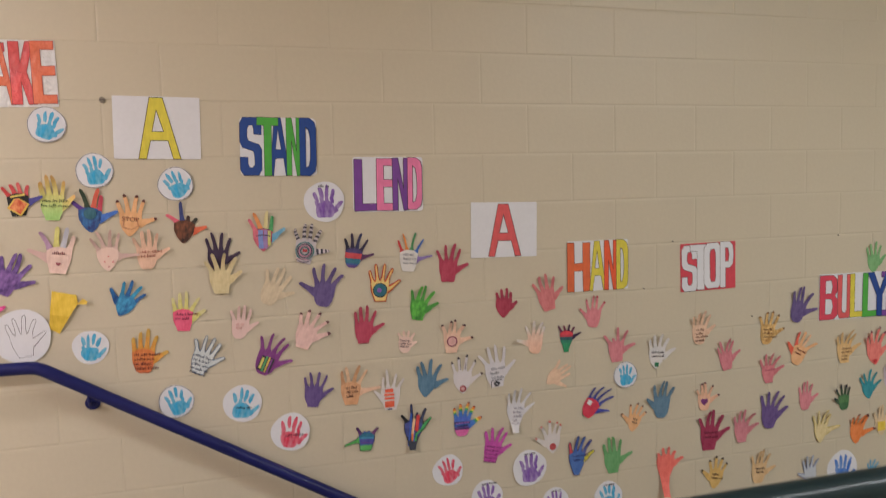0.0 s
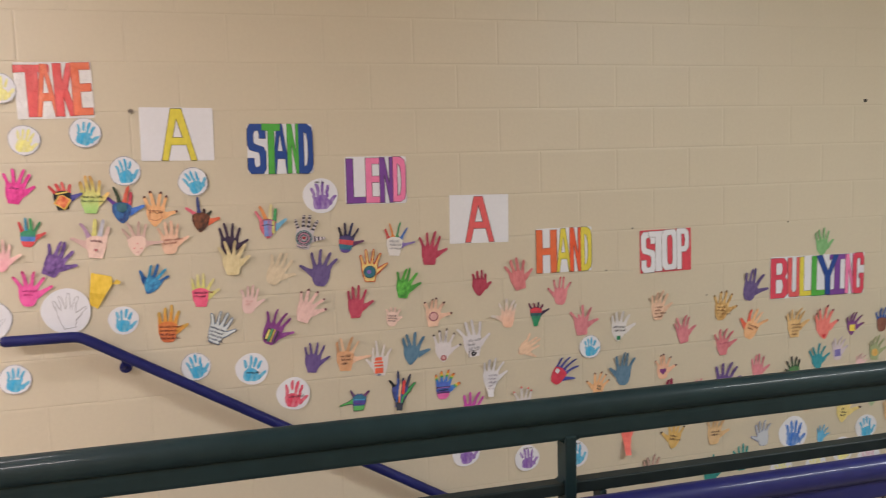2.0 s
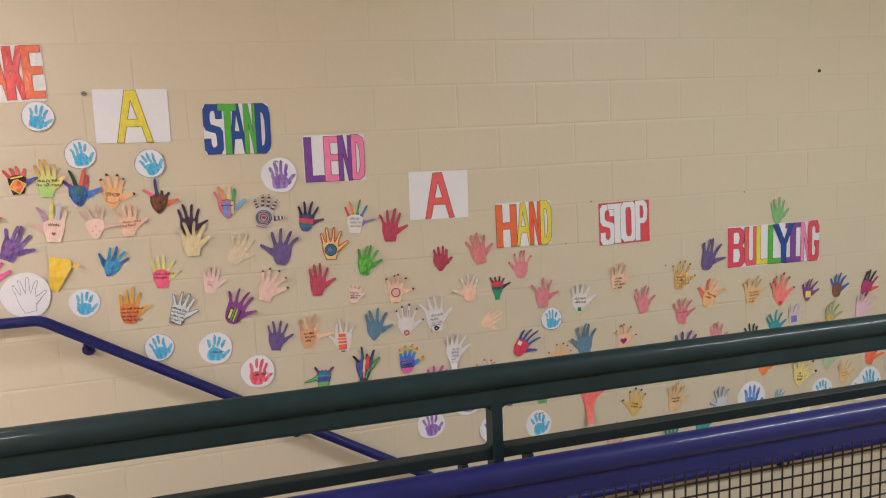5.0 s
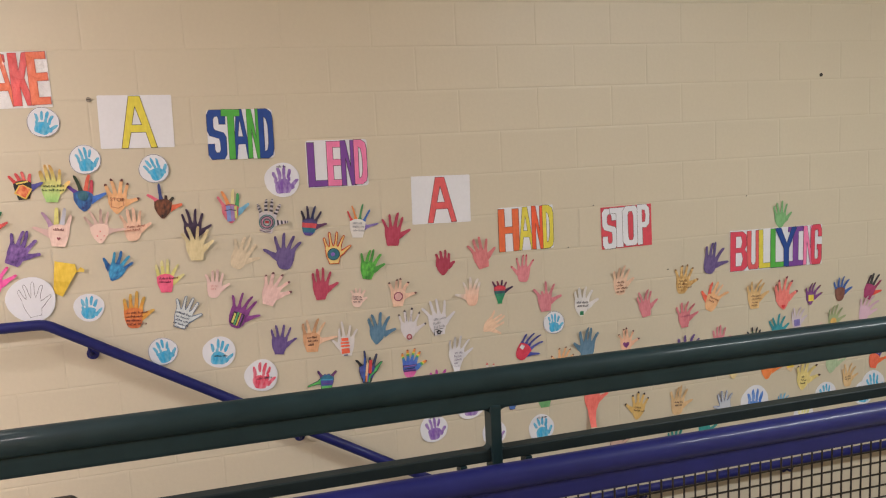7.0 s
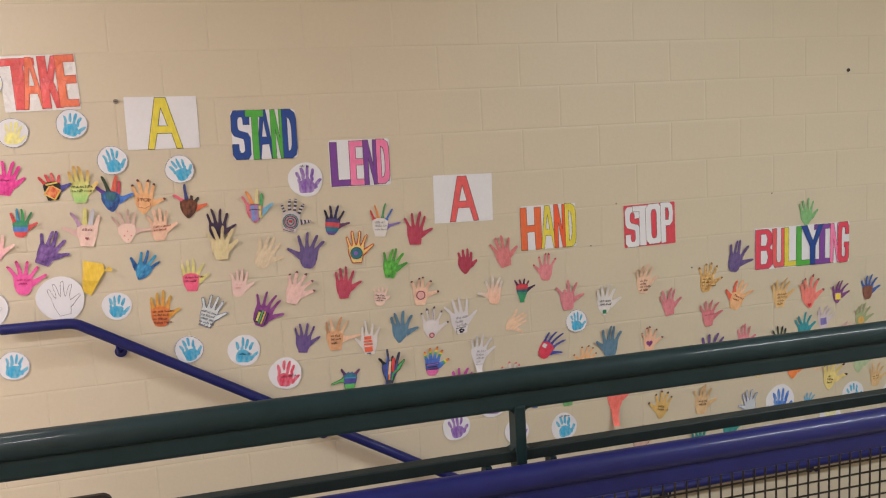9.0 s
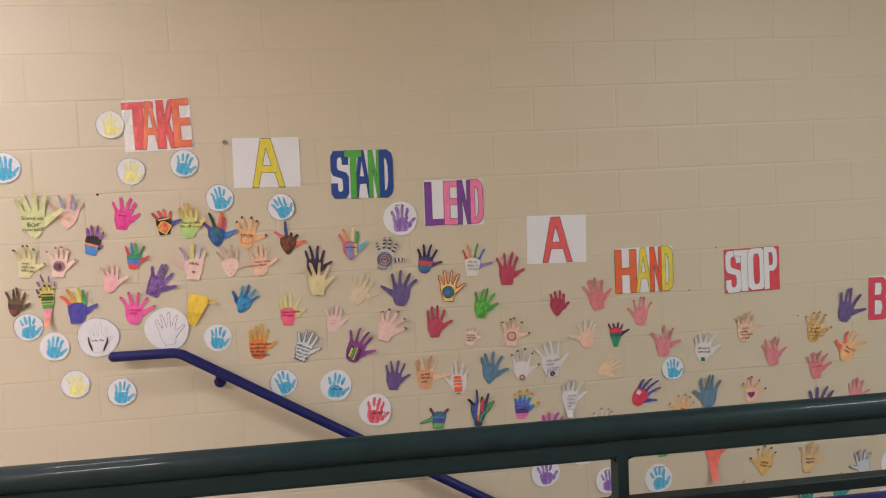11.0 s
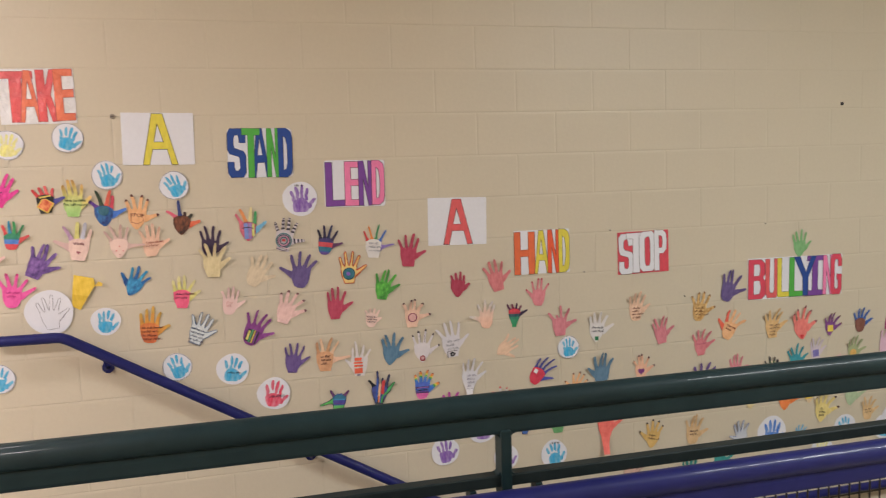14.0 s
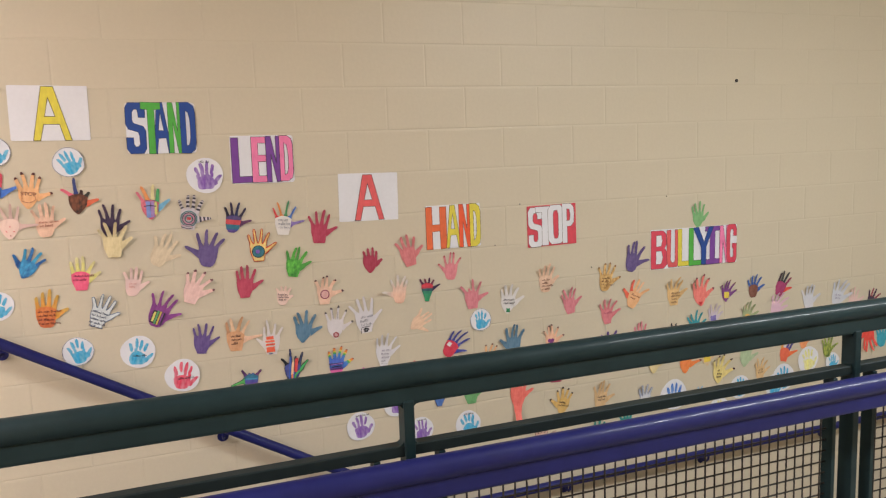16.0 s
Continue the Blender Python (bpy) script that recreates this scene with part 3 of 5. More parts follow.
def writing(parent, size, lines, colour, rng, z0=-0.10, y=-0.004, wide=0.30):
    """Rows of short pen strokes: a message too small to read."""
    bm = bmesh.new()
    for k in range(lines):
        z = (z0 - 0.105 * k) * size
        x, end = (-wide / 2 + rng.uniform(0, 0.04)) * size, (wide / 2 - rng.uniform(0, 0.07)) * size
        while x < end:
            for _ in range(rng.randint(3, 7)):
                w, t = rng.uniform(0.012, 0.018) * size, rng.uniform(0.030, 0.068) * size
                slab(bm, x, x + w, y - 0.0003, y, z, z + t)
                if rng.random() < 0.6:
                    q = z + rng.choice((0.0, 0.5, 0.85)) * t
                    slab(bm, x + w, x + w + 0.018 * size, y - 0.0003, y, q, q + 0.012 * size)
                x += w + 0.020 * size
            x += 0.03 * size
            z += rng.uniform(-0.006, 0.006) * size
    part("writing", bm, paper(*colour), parent)


def blot(parent, size, shape, colour, x=0.0, z=-0.2, r=0.12, y=-0.004):
    bm = bmesh.new()
    ring = []
    for k in range(24):
        a = 2 * math.pi * k / 24
        if shape == "heart":
            px, pz = 16 * math.sin(a) ** 3 / 17, (13 * math.cos(a) - 5 * math.cos(2 * a) - 2 * math.cos(3 * a) - math.cos(4 * a)) / 17
        elif shape == "square":
            q = max(abs(math.cos(a)), abs(math.sin(a)))
            px, pz = math.cos(a) / q * 0.85, math.sin(a) / q * 0.85
        elif shape == "bar":
            q = max(abs(math.cos(a)), abs(math.sin(a)))
            px, pz = math.cos(a) / q, math.sin(a) / q * 0.13
        else:
            px, pz = math.cos(a), math.sin(a)
        ring.append((px * r * size + x * size, pz * r * size + z * size))
    f = [bm.verts.new((a, y - 0.0003, b)) for a, b in ring]
    g = [bm.verts.new((a, y, b)) for a, b in ring]
    bm.faces.new(f)
    bm.faces.new(g[::-1])
    for k in range(24):
        bm.faces.new((f[k], g[k], g[(k + 1) % 24], f[(k + 1) % 24]))
    part("coloured_patch", bm, paper(*colour), parent)


def ribbon(bm, points, widths, y):
    """A flat pen stroke through (x, z) points, of varying width."""
    rows = []
    for k, (x, z) in enumerate(points):
        (x0, z0), (x1, z1) = points[max(k - 1, 0)], points[min(k + 1, len(points) - 1)]
        d = Vector((x1 - x0, z1 - z0)).normalized()
        n = Vector((d.y, -d.x)) * widths[k] / 2
        rows.append([bm.verts.new((x + n.x, y, z + n.y)), bm.verts.new((x - n.x, y, z - n.y))])
    for a, b in zip(rows, rows[1:]):
        bm.faces.new((a[0], a[1], b[1], b[0]))


SEED = [0]


def lettering(parent, words, size, colour, z=-0.10, y=-0.0045, w=0.42, h=0.115):
    for k, word in enumerate(words):
        me = glyph(word, min(w, 0.092 * len(word)) * size, h * size * 0.85, 0.0)
        me.materials.append(paper(*colour))
        o = new("lettering", me)
        o.parent, o.location, o.rotation_euler = parent, (0.02 * size * math.sin(k * 2.1), y, (z - k * h) * size), (0, radians(4 - 5 * (k % 2)), 0)


def cutout(label, x, z, size, lean, thumb, style, curl=0.48, spread=1.0, wrist=0.0, fat=1.0, scrawl=(), pen=(60, 50, 55), patch=None, words=(), rim=None, nest=(), strokes=(), lift=0.0, bottom="", reach=(1, 1, 1, 1, 1), turn=(0, 0, 0, 0, 0)):
    SEED[0] += 1
    rng = random.Random(SEED[0] * 7 + 3)
    ob = empty("paper_cutout", label, "paper cut-out", "paper cut-outs on the wall", (x, -0.001 - lift, z))
    ob.rotation_euler = (0, radians(lean), 0)
    curl = min(1.0, curl * rng.uniform(0.4, 2.2))
    state = rng.getstate()
    if rim:
        me = palm_mesh(palm_strips(rng, 0.0, spread, wrist, fat, bottom, reach, turn), size, thumb, curl, rng, plain(rim))
        me.name = "outline"
        o = new("outline", me)
        o.parent = ob
        rng.setstate(state)
    me = palm_mesh(palm_strips(rng, 0.014 if rim else 0.0, spread, wrist, fat, bottom, reach, turn), size, thumb, curl, rng, style)
    o = new("sheet", me)
    o.parent = ob
    if rim:
        o.location = (0, -0.0012, 0)
    for k, (inset, c) in enumerate(nest):
        rng.setstate(state)
        o = new("inner_outline", palm_mesh(palm_strips(rng, inset, spread, wrist, fat, bottom, reach, turn), size, thumb, curl, rng, plain(c)))
        o.parent, o.location = ob, (0, -0.0012 * (k + 1) - (0.0012 if rim else 0), 0)
    depth = -0.0016 - 0.010 * size - min(curl, 1.2) * 0.018 * size - (0.0012 if rim else 0) - 0.0012 * len(nest)
    for n, wide in scrawl:
        writing(ob, size, n, pen, rng, y=depth, wide=wide)
    for k, spec in enumerate([patch] if isinstance(patch, dict) else patch or []):
        blot(ob, size, y=depth - 0.0006 * k, **spec)
    for k, (c, wide, line) in enumerate(strokes):
        bm = bmesh.new()
        ribbon(bm, [(a * size * thumb, b * size) for a, b in line], [wide * size] * len(line), depth - 0.0007 - 0.0001 * k)
        part("drawn_stroke", bm, paper(*c), ob)
    if words:
        lettering(ob, words, size, pen, y=depth - 0.0006)
    return ob


def stain(c, cover=0.46, ground=(226, 226, 232)):
    """Watery paint pressed on white paper: streaked, thin in patches."""
    key = ("stain", c)
    if key not in PAINTS:
        m = material("printed_paint", base(*c), rough=0.7, grain=0.16, scale=60, spots=30)
        nt = m.node_tree
        b = nt.nodes["Principled BSDF"]
        src = b.inputs["Base Color"].links[0].from_socket
        tc, no, mp = nt.nodes.new("ShaderNodeTexCoord"), nt.nodes.new("ShaderNodeTexNoise"), nt.nodes.new("ShaderNodeMapping")
        mp.inputs["Scale"].default_value = (1.0, 1.0, 0.45)
        no.inputs["Scale"].default_value, no.inputs["Detail"].default_value = 48, 3
        nt.links.new(tc.outputs["Object"], mp.inputs["Vector"])
        cr = nt.nodes.new("ShaderNodeValToRGB")
        cr.color_ramp.elements[0].position, cr.color_ramp.elements[1].position = 0.32, 0.62
        mx = nt.nodes.new("ShaderNodeMix")
        mx.data_type = "RGBA"
        mx.inputs["A"].default_value = (*base(*[int(v * (1 - cover) + g * cover) for v, g in zip(c, ground)]), 1)
        nt.links.new(mp.outputs["Vector"], no.inputs["Vector"])
        nt.links.new(no.outputs["Fac"], cr.inputs["Fac"])
        nt.links.new(cr.outputs["Color"], mx.inputs["Factor"])
        nt.links.new(src, mx.inputs["B"])
        nt.links.new(mx.outputs["Result"], b.inputs["Base Color"])
        PAINTS[key] = m
    return PAINTS[key]


def ring_strip(bm, loop, width):
    """A thin flat line along a closed loop about the origin."""
    outer = [bm.verts.new(p * 0.985) for p in loop]
    inner = [bm.verts.new(Vector((p.x, p.y, p.z)) * (0.985 - width / max(p.length, 0.01))) for p in loop]
    for v in outer + inner:
        v.co.y -= 0.0004
    n = len(loop)
    for k in range(n):
        bm.faces.new((outer[k], outer[(k + 1) % n], inner[(k + 1) % n], inner[k]))


def disc(label, x, z, r, colour, lean=0, thumb=1, drawn=False, penned=0, penned_z=0.36, ragged=0.02, fill=1.96, sides=False, ring_line=False):
    """A round of white paper with a painted palm print, or one drawn in outline."""
    SEED[0] += 1
    rng = random.Random(SEED[0] * 11 + 5)
    ob = empty("paper_disc", label, "paper disc", "paper discs on the wall", (x, -0.001, z))
    bm = bmesh.new()
    ph = rng.uniform(0, 6)
    ring = [(r * (1 + ragged * math.sin(3 * a + ph) + ragged * 0.6 * math.sin(5 * a)) * math.cos(a), r * (1 + ragged * math.sin(3 * a + ph)) * math.sin(a)) for a in [2 * math.pi * k / 40 for k in range(40)]]
    tip = 0.8 + 1.6 * rng.random()
    f = [bm.verts.new((a, -0.0010, b)) for k, (a, b) in enumerate(ring)]
    g = [bm.verts.new((v.co.x, v.co.y + 0.0005, v.co.z)) for v in f]
    rim_points = [tuple(v.co) for v in f]
    mid, mid2 = bm.verts.new((0, -0.0010, 0)), bm.verts.new((0, -0.0005, 0))
    for k in range(40):
        j = (k + 1) % 40
        bm.faces.new((mid, f[k], f[j]))
        bm.faces.new((mid2, g[j], g[k]))
        bm.faces.new((f[k], g[k], g[j], f[j]))
    part("sheet", bm, WHITE, ob)
    # stuck at one edge, so that it stands a little off the wall at the other
    ob.location.y -= r * math.sin(radians(tip))
    ob.rotation_euler = (radians(tip * math.cos(ph)), radians(lean), radians(tip * math.sin(ph)))
    # a thin grey line just inside the disc's edge
    if ring_line:
        edge = bmesh.new()
        loop = [Vector((v[0], v[1] - 0.0003, v[2])) for v in rim_points]
        ring_strip(edge, loop, 0.0016)
        part("edge_line", edge, paper(84, 82, 96), ob)
    off = 0.0
    size = r * fill
    if drawn:
        me = palm_mesh(palm_strips(random.Random(SEED[0]), 0.0, 1.0, bottom="flat"), size, thumb, 0.0, rng, plain(colour))
        o = new("drawn_outline", me)
        o.parent, o.location = ob, (0, off + 0.0004, 0)
        me = palm_mesh(palm_strips(random.Random(SEED[0]), 0.010, 1.0, bottom="flat"), size, thumb, 0.0, rng, lambda n, k, m: WHITE)
        o = new("drawn_inside", me)
        o.parent, o.location = ob, (0, off - 0.0002, 0)
        if sides:
            for s in (-1, 1):
                bm = bmesh.new()
                ribbon(bm, [(s * 0.30 * size, 0.02 * size), (s * 0.285 * size, -0.14 * size), (s * 0.22 * size, -0.30 * size), (s * 0.17 * size, -0.46 * size)], (0.004, 0.008, 0.010, 0.005), -0.0028)
                part("drawn_stroke", bm, M_INK, ob)
    else:
        turn = rng.uniform(-16, 14)
        bm = bmesh.new()
        bare = rng.random()

        def dab(cx, cz, rx, rz, a, n=18, wave=0.08):
            """One pressed patch of paint with an uneven edge."""
            q = rng.uniform(0, 6)
            ca, sa = math.cos(radians(a)), math.sin(radians(a))
            ring = []
            for k in range(n):
                t = 2 * math.pi * k / n
                m = 1 + wave * math.sin(3 * t + q) + 0.6 * wave * math.sin(5 * t + 2 * q)
                # flatter than an ellipse along its sides
                u = rx * m * math.copysign(abs(math.cos(t)) ** 0.75, math.cos(t))
                v = rz * m * math.copysign(abs(math.sin(t)) ** 0.75, math.sin(t))
                ring.append(bm.verts.new(((cx + u * ca + v * sa) * size * thumb, -0.0014 - 0.00006 * len(bm.faces), (cz - u * sa + v * ca) * size)))
            bm.faces.new(ring)

        dab(0.0, -0.20, 0.235, 0.215, 0, 26, 0.06)
        for k, (fx, fz, rz, a) in enumerate(((-0.21, 0.10, 0.155, -20), (-0.075, 0.185, 0.185, -7), (0.065, 0.20, 0.19, 5), (0.20, 0.13, 0.165, 18))):
            cut_off = 0.02 + 0.07 * rng.random() * bare
            dab(fx * 1.02 + rng.uniform(-0.01, 0.01), fz + cut_off, 0.050 * rng.uniform(0.85, 1.12), rz * rng.uniform(0.9, 1.05) - cut_off * 0.4, a + rng.uniform(-4, 4))
            if rng.random() > 0.35 * bare + 0.1:
                # the knuckle end runs into the palm
                dab(fx * 0.95, fz - 0.13, 0.046, 0.075, a * 0.6, 12)
        dab(0.335, -0.13, 0.055, 0.155, 42 + rng.uniform(-8, 8))
        dab(0.235, -0.235, 0.085, 0.075, 30, 14)
        o = part("print", bm, stain(colour), ob)
        o.rotation_euler = (0, radians(turn), 0)
    if penned:
        writing(ob, r * 2, penned, (40, 36, 50), rng, z0=penned_z, y=off - 0.0024, wide=0.35)
    return ob


# ---- the papers, by place ----
disc("white paper disc with a bright blue painted palm print", -1.352, 1.840, 0.067, (40, 152, 200), ring_line=True)
cutout("large pale green paper palm with a written message on block wall", -1.255, 1.638, 0.210, -1, 1, plain((192, 204, 132)), words=('Stand up', 'for', 'yourself!'), pen=(60, 80, 40), bottom='point', turn=(0, 0, 0, 0, 8), reach=(1, 1, 1, 1, 1.25))
cutout("pink and blue striped paper palm on block wall", -1.099, 1.640, 0.154, 20, -1, fingers((230, 180, 170), (228, 160, 166), (130, 146, 196), (226, 160, 166), (150, 156, 190), (228, 170, 160)), bottom='point', spread=0.7)
cutout("magenta paper palm with dark writing on block wall", -0.878, 1.622, 0.150, 10, 1, plain((206, 36, 126, 222, 70, 156)), scrawl=((1, 0.3),), pen=(110, 20, 80), bottom='flat', turn=(-8, 0, 0, 0, 0))
cutout("black, orange and purple banded paper palm on block wall", -1.011, 1.512, 0.136, 18, 1, bands((50, 120, 196), (60, 120, 190), (226, 120, 60), (34, 30, 36), (34, 30, 36), (150, 60, 150), (110, 60, 160), (90, 60, 150), (176, 60, 60)), bottom='flat', spread=0.5, reach=(1, 1, 1, 0.9, 0.3))
cutout("dark paper palm with red and green patterns on block wall", -0.710, 1.586, 0.141, -4, 1, layered(((30, 32, 34), (40, 60, 50), (30, 30, 34), (36, 40, 40)), (196, 50, 52), (206, 66, 70), (210, 86, 84), (200, 70, 76), (62, 60, 140)), bottom="flat", spread=0.7, reach=(0.85, 0.6, 0.6, 0.6, 0.9), turn=(-14, 0, 0, 0, 14), strokes=[((214, 176, 70), 0.36, [(-0.12, -0.40), (0.10, -0.12)]), ((206, 62, 40, 236, 150, 96), 0.28, [(-0.10, -0.37), (0.08, -0.14)]), ((30, 30, 36), 0.05, [(-0.22, -0.06), (0.20, -0.02)]), ((214, 190, 80), 0.045, [(-0.16, -0.02), (0.17, 0.01)])])
cutout("pale yellow-green paper palm with dark writing on block wall", -0.602, 1.576, 0.158, 4, 1, shade((150, 198, 110), (176, 202, 116), (206, 200, 116), (216, 190, 106), (222, 168, 100)), scrawl=((2, 0.46),), pen=(30, 66, 34), bottom="flat", spread=0.8)
cutout("dark blue paper palm with red and black fingers on block wall", -0.484, 1.529, 0.158, 4, 1, fingers((34, 44, 110, 50, 110, 170), (110, 60, 150, 70, 50, 130), (50, 66, 50), (206, 80, 60), (180, 50, 70), (50, 100, 190)), bottom='point', turn=(-28, 4, 4, -4, 0), reach=(0.8, 1, 1, 0.9, 1), patch=dict(shape='round', colour=(36, 90, 110), r=0.13, z=-0.08))
cutout("tan paper palm with the word STOP on block wall", -0.352, 1.507, 0.154, 4, 1, tips((226, 168, 116), (92, 50, 48)), bottom="point", turn=(0, 0, 0, 0, 12), strokes=[((176, 108, 76), 0.018, [(-0.16, -0.30), (-0.15, -0.08), (0.14, -0.06), (0.17, -0.26), (0.02, -0.34), (-0.16, -0.30)])], words=("STOP",), pen=(110, 60, 44))
cutout("dark brown paper palm with pink and navy fingers on block wall", -0.170, 1.472, 0.151, 6, 1, fingers((40, 26, 24, 124, 70, 46), (226, 96, 120), (44, 56, 120), (60, 40, 40), (50, 50, 44), (206, 90, 56)), spread=1.5, bottom='point', reach=(0.9, 1.15, 0.3, 0.4, 0.8), turn=(-20, 2, 0, 10, 0))
disc("white paper disc with a faint yellow painted palm print", -0.904, 2.009, 0.061, (220, 214, 128), ring_line=True)
disc("white paper disc with a faint yellow painted palm print", -0.832, 1.803, 0.061, (220, 214, 128), ring_line=True)
disc("white paper disc with a bright blue painted palm print", -0.604, 1.828, 0.062, (40, 152, 200), ring_line=True)
disc("white paper disc with a bright blue painted palm print", -0.462, 1.667, 0.062, (40, 152, 200), ring_line=True)
disc("white paper disc with a bright blue painted palm print", -0.194, 1.614, 0.062, (40, 152, 200), lean=-25, ring_line=True)
cutout("yellow-green paper palm with dark fingertips on block wall", -1.294, 1.434, 0.149, 9, 1, tips((206, 204, 140), (80, 96, 50)), scrawl=((3, 0.3),), pen=(70, 90, 50), bottom="flat")
cutout("pale pink paper palm with a dark middle on block wall", -1.162, 1.426, 0.141, 4, 1, tips((228, 190, 182), (190, 90, 110)), patch=[dict(shape="round", colour=(96, 62, 76, 166, 128, 132), r=0.17, z=-0.16), dict(shape="round", colour=(60, 36, 50, 110, 76, 86), r=0.12, z=-0.18, x=-0.02)])
cutout("green, red and teal paper palm on block wall", -0.847, 1.431, 0.123, 4, 1, layered(((206, 60, 66), (206, 60, 66), (60, 110, 190), (34, 120, 104), (40, 130, 90)), (200, 56, 62), (40, 130, 170), (50, 150, 84), (34, 116, 70), (186, 60, 60)), bottom="round", spread=1.2)
cutout("pale pink paper palm with a yellow finger on block wall", -0.590, 1.393, 0.168, 8, -1, fingers((232, 192, 182), (226, 190, 180), (190, 192, 206), (206, 200, 112), (176, 130, 186), (206, 166, 166)), scrawl=((1, 0.32),), pen=(110, 44, 60), bottom="flat", patch=dict(shape="heart", colour=(150, 70, 80), r=0.05, z=-0.3), turn=(0, 0, 0, 0, 10))
cutout("pale peach paper palm with faint writing on block wall", -0.437, 1.385, 0.150, -4, 1, fingers((230, 196, 186), (196, 160, 156), (206, 170, 164)), bottom="point", turn=(0, 0, 0, 0, 30), reach=(1, 1, 1, 1, 1.2), fat=0.8, strokes=[((214, 90, 100), 0.035, [(-0.10, -0.28), (-0.07, -0.28)]), ((214, 90, 100), 0.035, [(0.08, -0.30), (0.11, -0.30)]), ((214, 90, 100), 0.03, [(0.0, -0.16), (0.03, -0.16)]), ((190, 110, 110), 0.03, [(-0.02, -0.40), (0.01, -0.40)])])
cutout("peach paper palm with red-brown writing on block wall", -0.305, 1.382, 0.145, -1, 1, plain((226, 174, 144)), scrawl=((2, 0.3),), pen=(150, 70, 60), bottom='round')
cutout("two-tone pink paper palm on block wall", -0.953, 1.340, 0.132, 4, 1, shade((238, 140, 164), (238, 152, 172), (234, 176, 176), (232, 190, 180)), bottom="round", spread=0.8, turn=(0, 0, 0, 0, 10), reach=(1, 1, 1, 1, 1.2))
cutout("purple streaked paper palm on block wall", -0.750, 1.317, 0.157, 26, 1, fingers((74, 44, 112, 132, 96, 166), (66, 42, 104, 110, 80, 150), (90, 60, 130, 130, 100, 166)))
cutout("dark brown and green painted paper palm on block wall", -1.354, 1.258, 0.130, 8, 1, bands((60, 40, 36, 120, 70, 50), (96, 60, 44, 50, 40, 40), (60, 90, 56, 110, 60, 46), (40, 36, 36, 110, 70, 56), (110, 70, 50)))
cutout("long green and yellow striped paper palm with purple fingers", -1.221, 1.283, 0.172, 1, -0.66, bands((226, 130, 110), (226, 120, 150), (60, 140, 60), (206, 200, 70), (56, 130, 56), (196, 196, 70), (206, 196, 84), (212, 196, 60), (70, 60, 40), (206, 190, 70), (110, 70, 150), (104, 70, 150), (96, 60, 140)), fat=0.85, wrist=0.30, spread=0.9, turn=(-10, -6, 0, 0, -30), patch=[dict(shape='bar', colour=(50, 46, 40), r=0.14, z=0.0), dict(shape='bar', colour=(50, 60, 40), r=0.14, z=-0.07), dict(shape='bar', colour=(50, 46, 40), r=0.14, z=-0.14), dict(shape='bar', colour=(60, 120, 60), r=0.14, z=-0.21)])
cutout("deep blue paper palm with rainbow fingers on block wall", -1.102, 1.229, 0.165, 0, 1, fingers((54, 50, 150), (226, 80, 60), (226, 160, 60), (206, 200, 80), (50, 150, 80), (60, 60, 160)), bottom='flat', turn=(-10, -6, 0, 0, 0))
cutout("hot pink paper palm with dark fingertips on block wall", -0.864, 1.201, 0.152, 4, 1, tips((232, 76, 156), (200, 50, 120)), scrawl=((2, 0.3),), pen=(190, 40, 120), spread=1.5, bottom='round', reach=(1.1, 1, 1, 0.9, 1.2))
cutout("bright blue painted paper palm on block wall", -0.376, 1.204, 0.136, 32, -1, fingers((24, 84, 150, 60, 150, 196), (24, 66, 130, 40, 110, 176), (30, 100, 160, 60, 160, 200)), bottom='point', spread=0.8)
cutout("yellow-green paper palm with pink written cuff on block wall", -0.192, 1.145, 0.147, 3, 1, bands((226, 80, 120), (226, 80, 120), (206, 200, 116), (208, 204, 124)), scrawl=((2, 0.4),), pen=(110, 20, 50), bottom='flat', spread=1.1)
disc("white paper disc with a bright blue painted palm print", -1.310, 1.144, 0.062, (40, 152, 200), ring_line=True)
disc("white paper disc with a bright blue painted palm print", -1.209, 1.049, 0.062, (40, 152, 200))
disc("large white paper disc with a palm drawn in black", -1.024, 1.078, 0.090, (165, 165, 172), drawn=True, lean=4, fill=1.5, penned=1, penned_z=-0.10, sides=True, ring_line=True)
disc("large white paper disc with a palm outline and writing", -0.729, 1.095, 0.096, (70, 66, 80), drawn=True, lean=-8, fill=1.55, thumb=1)
disc("white paper disc with a bright blue painted palm print", -0.511, 1.038, 0.061, (40, 152, 200))
disc("white paper disc with a faint yellow painted palm print", -1.136, 0.875, 0.063, (220, 214, 128), ring_line=True)
disc("white paper disc with a bright blue painted palm print", -0.943, 0.824, 0.063, (40, 152, 200), ring_line=True)
disc("white paper disc with a bright blue painted palm print", -0.233, 0.809, 0.063, (40, 152, 200), ring_line=True)
cutout("orange-brown paper palm with written lines on block wall", -0.336, 1.008, 0.162, 3, 1, bands((196, 96, 50), (206, 110, 50), (206, 140, 50), (196, 150, 60)), scrawl=((4, 0.42),), pen=(90, 30, 20), bottom='round', spread=0.8)
cutout("pale blue-white paper palm with dark writing on block wall", -0.126, 0.979, 0.153, 23, 1, plain((196, 212, 222)), scrawl=((5, 0.42),), pen=(40, 56, 90), rim=(60, 96, 140), bottom='flat')
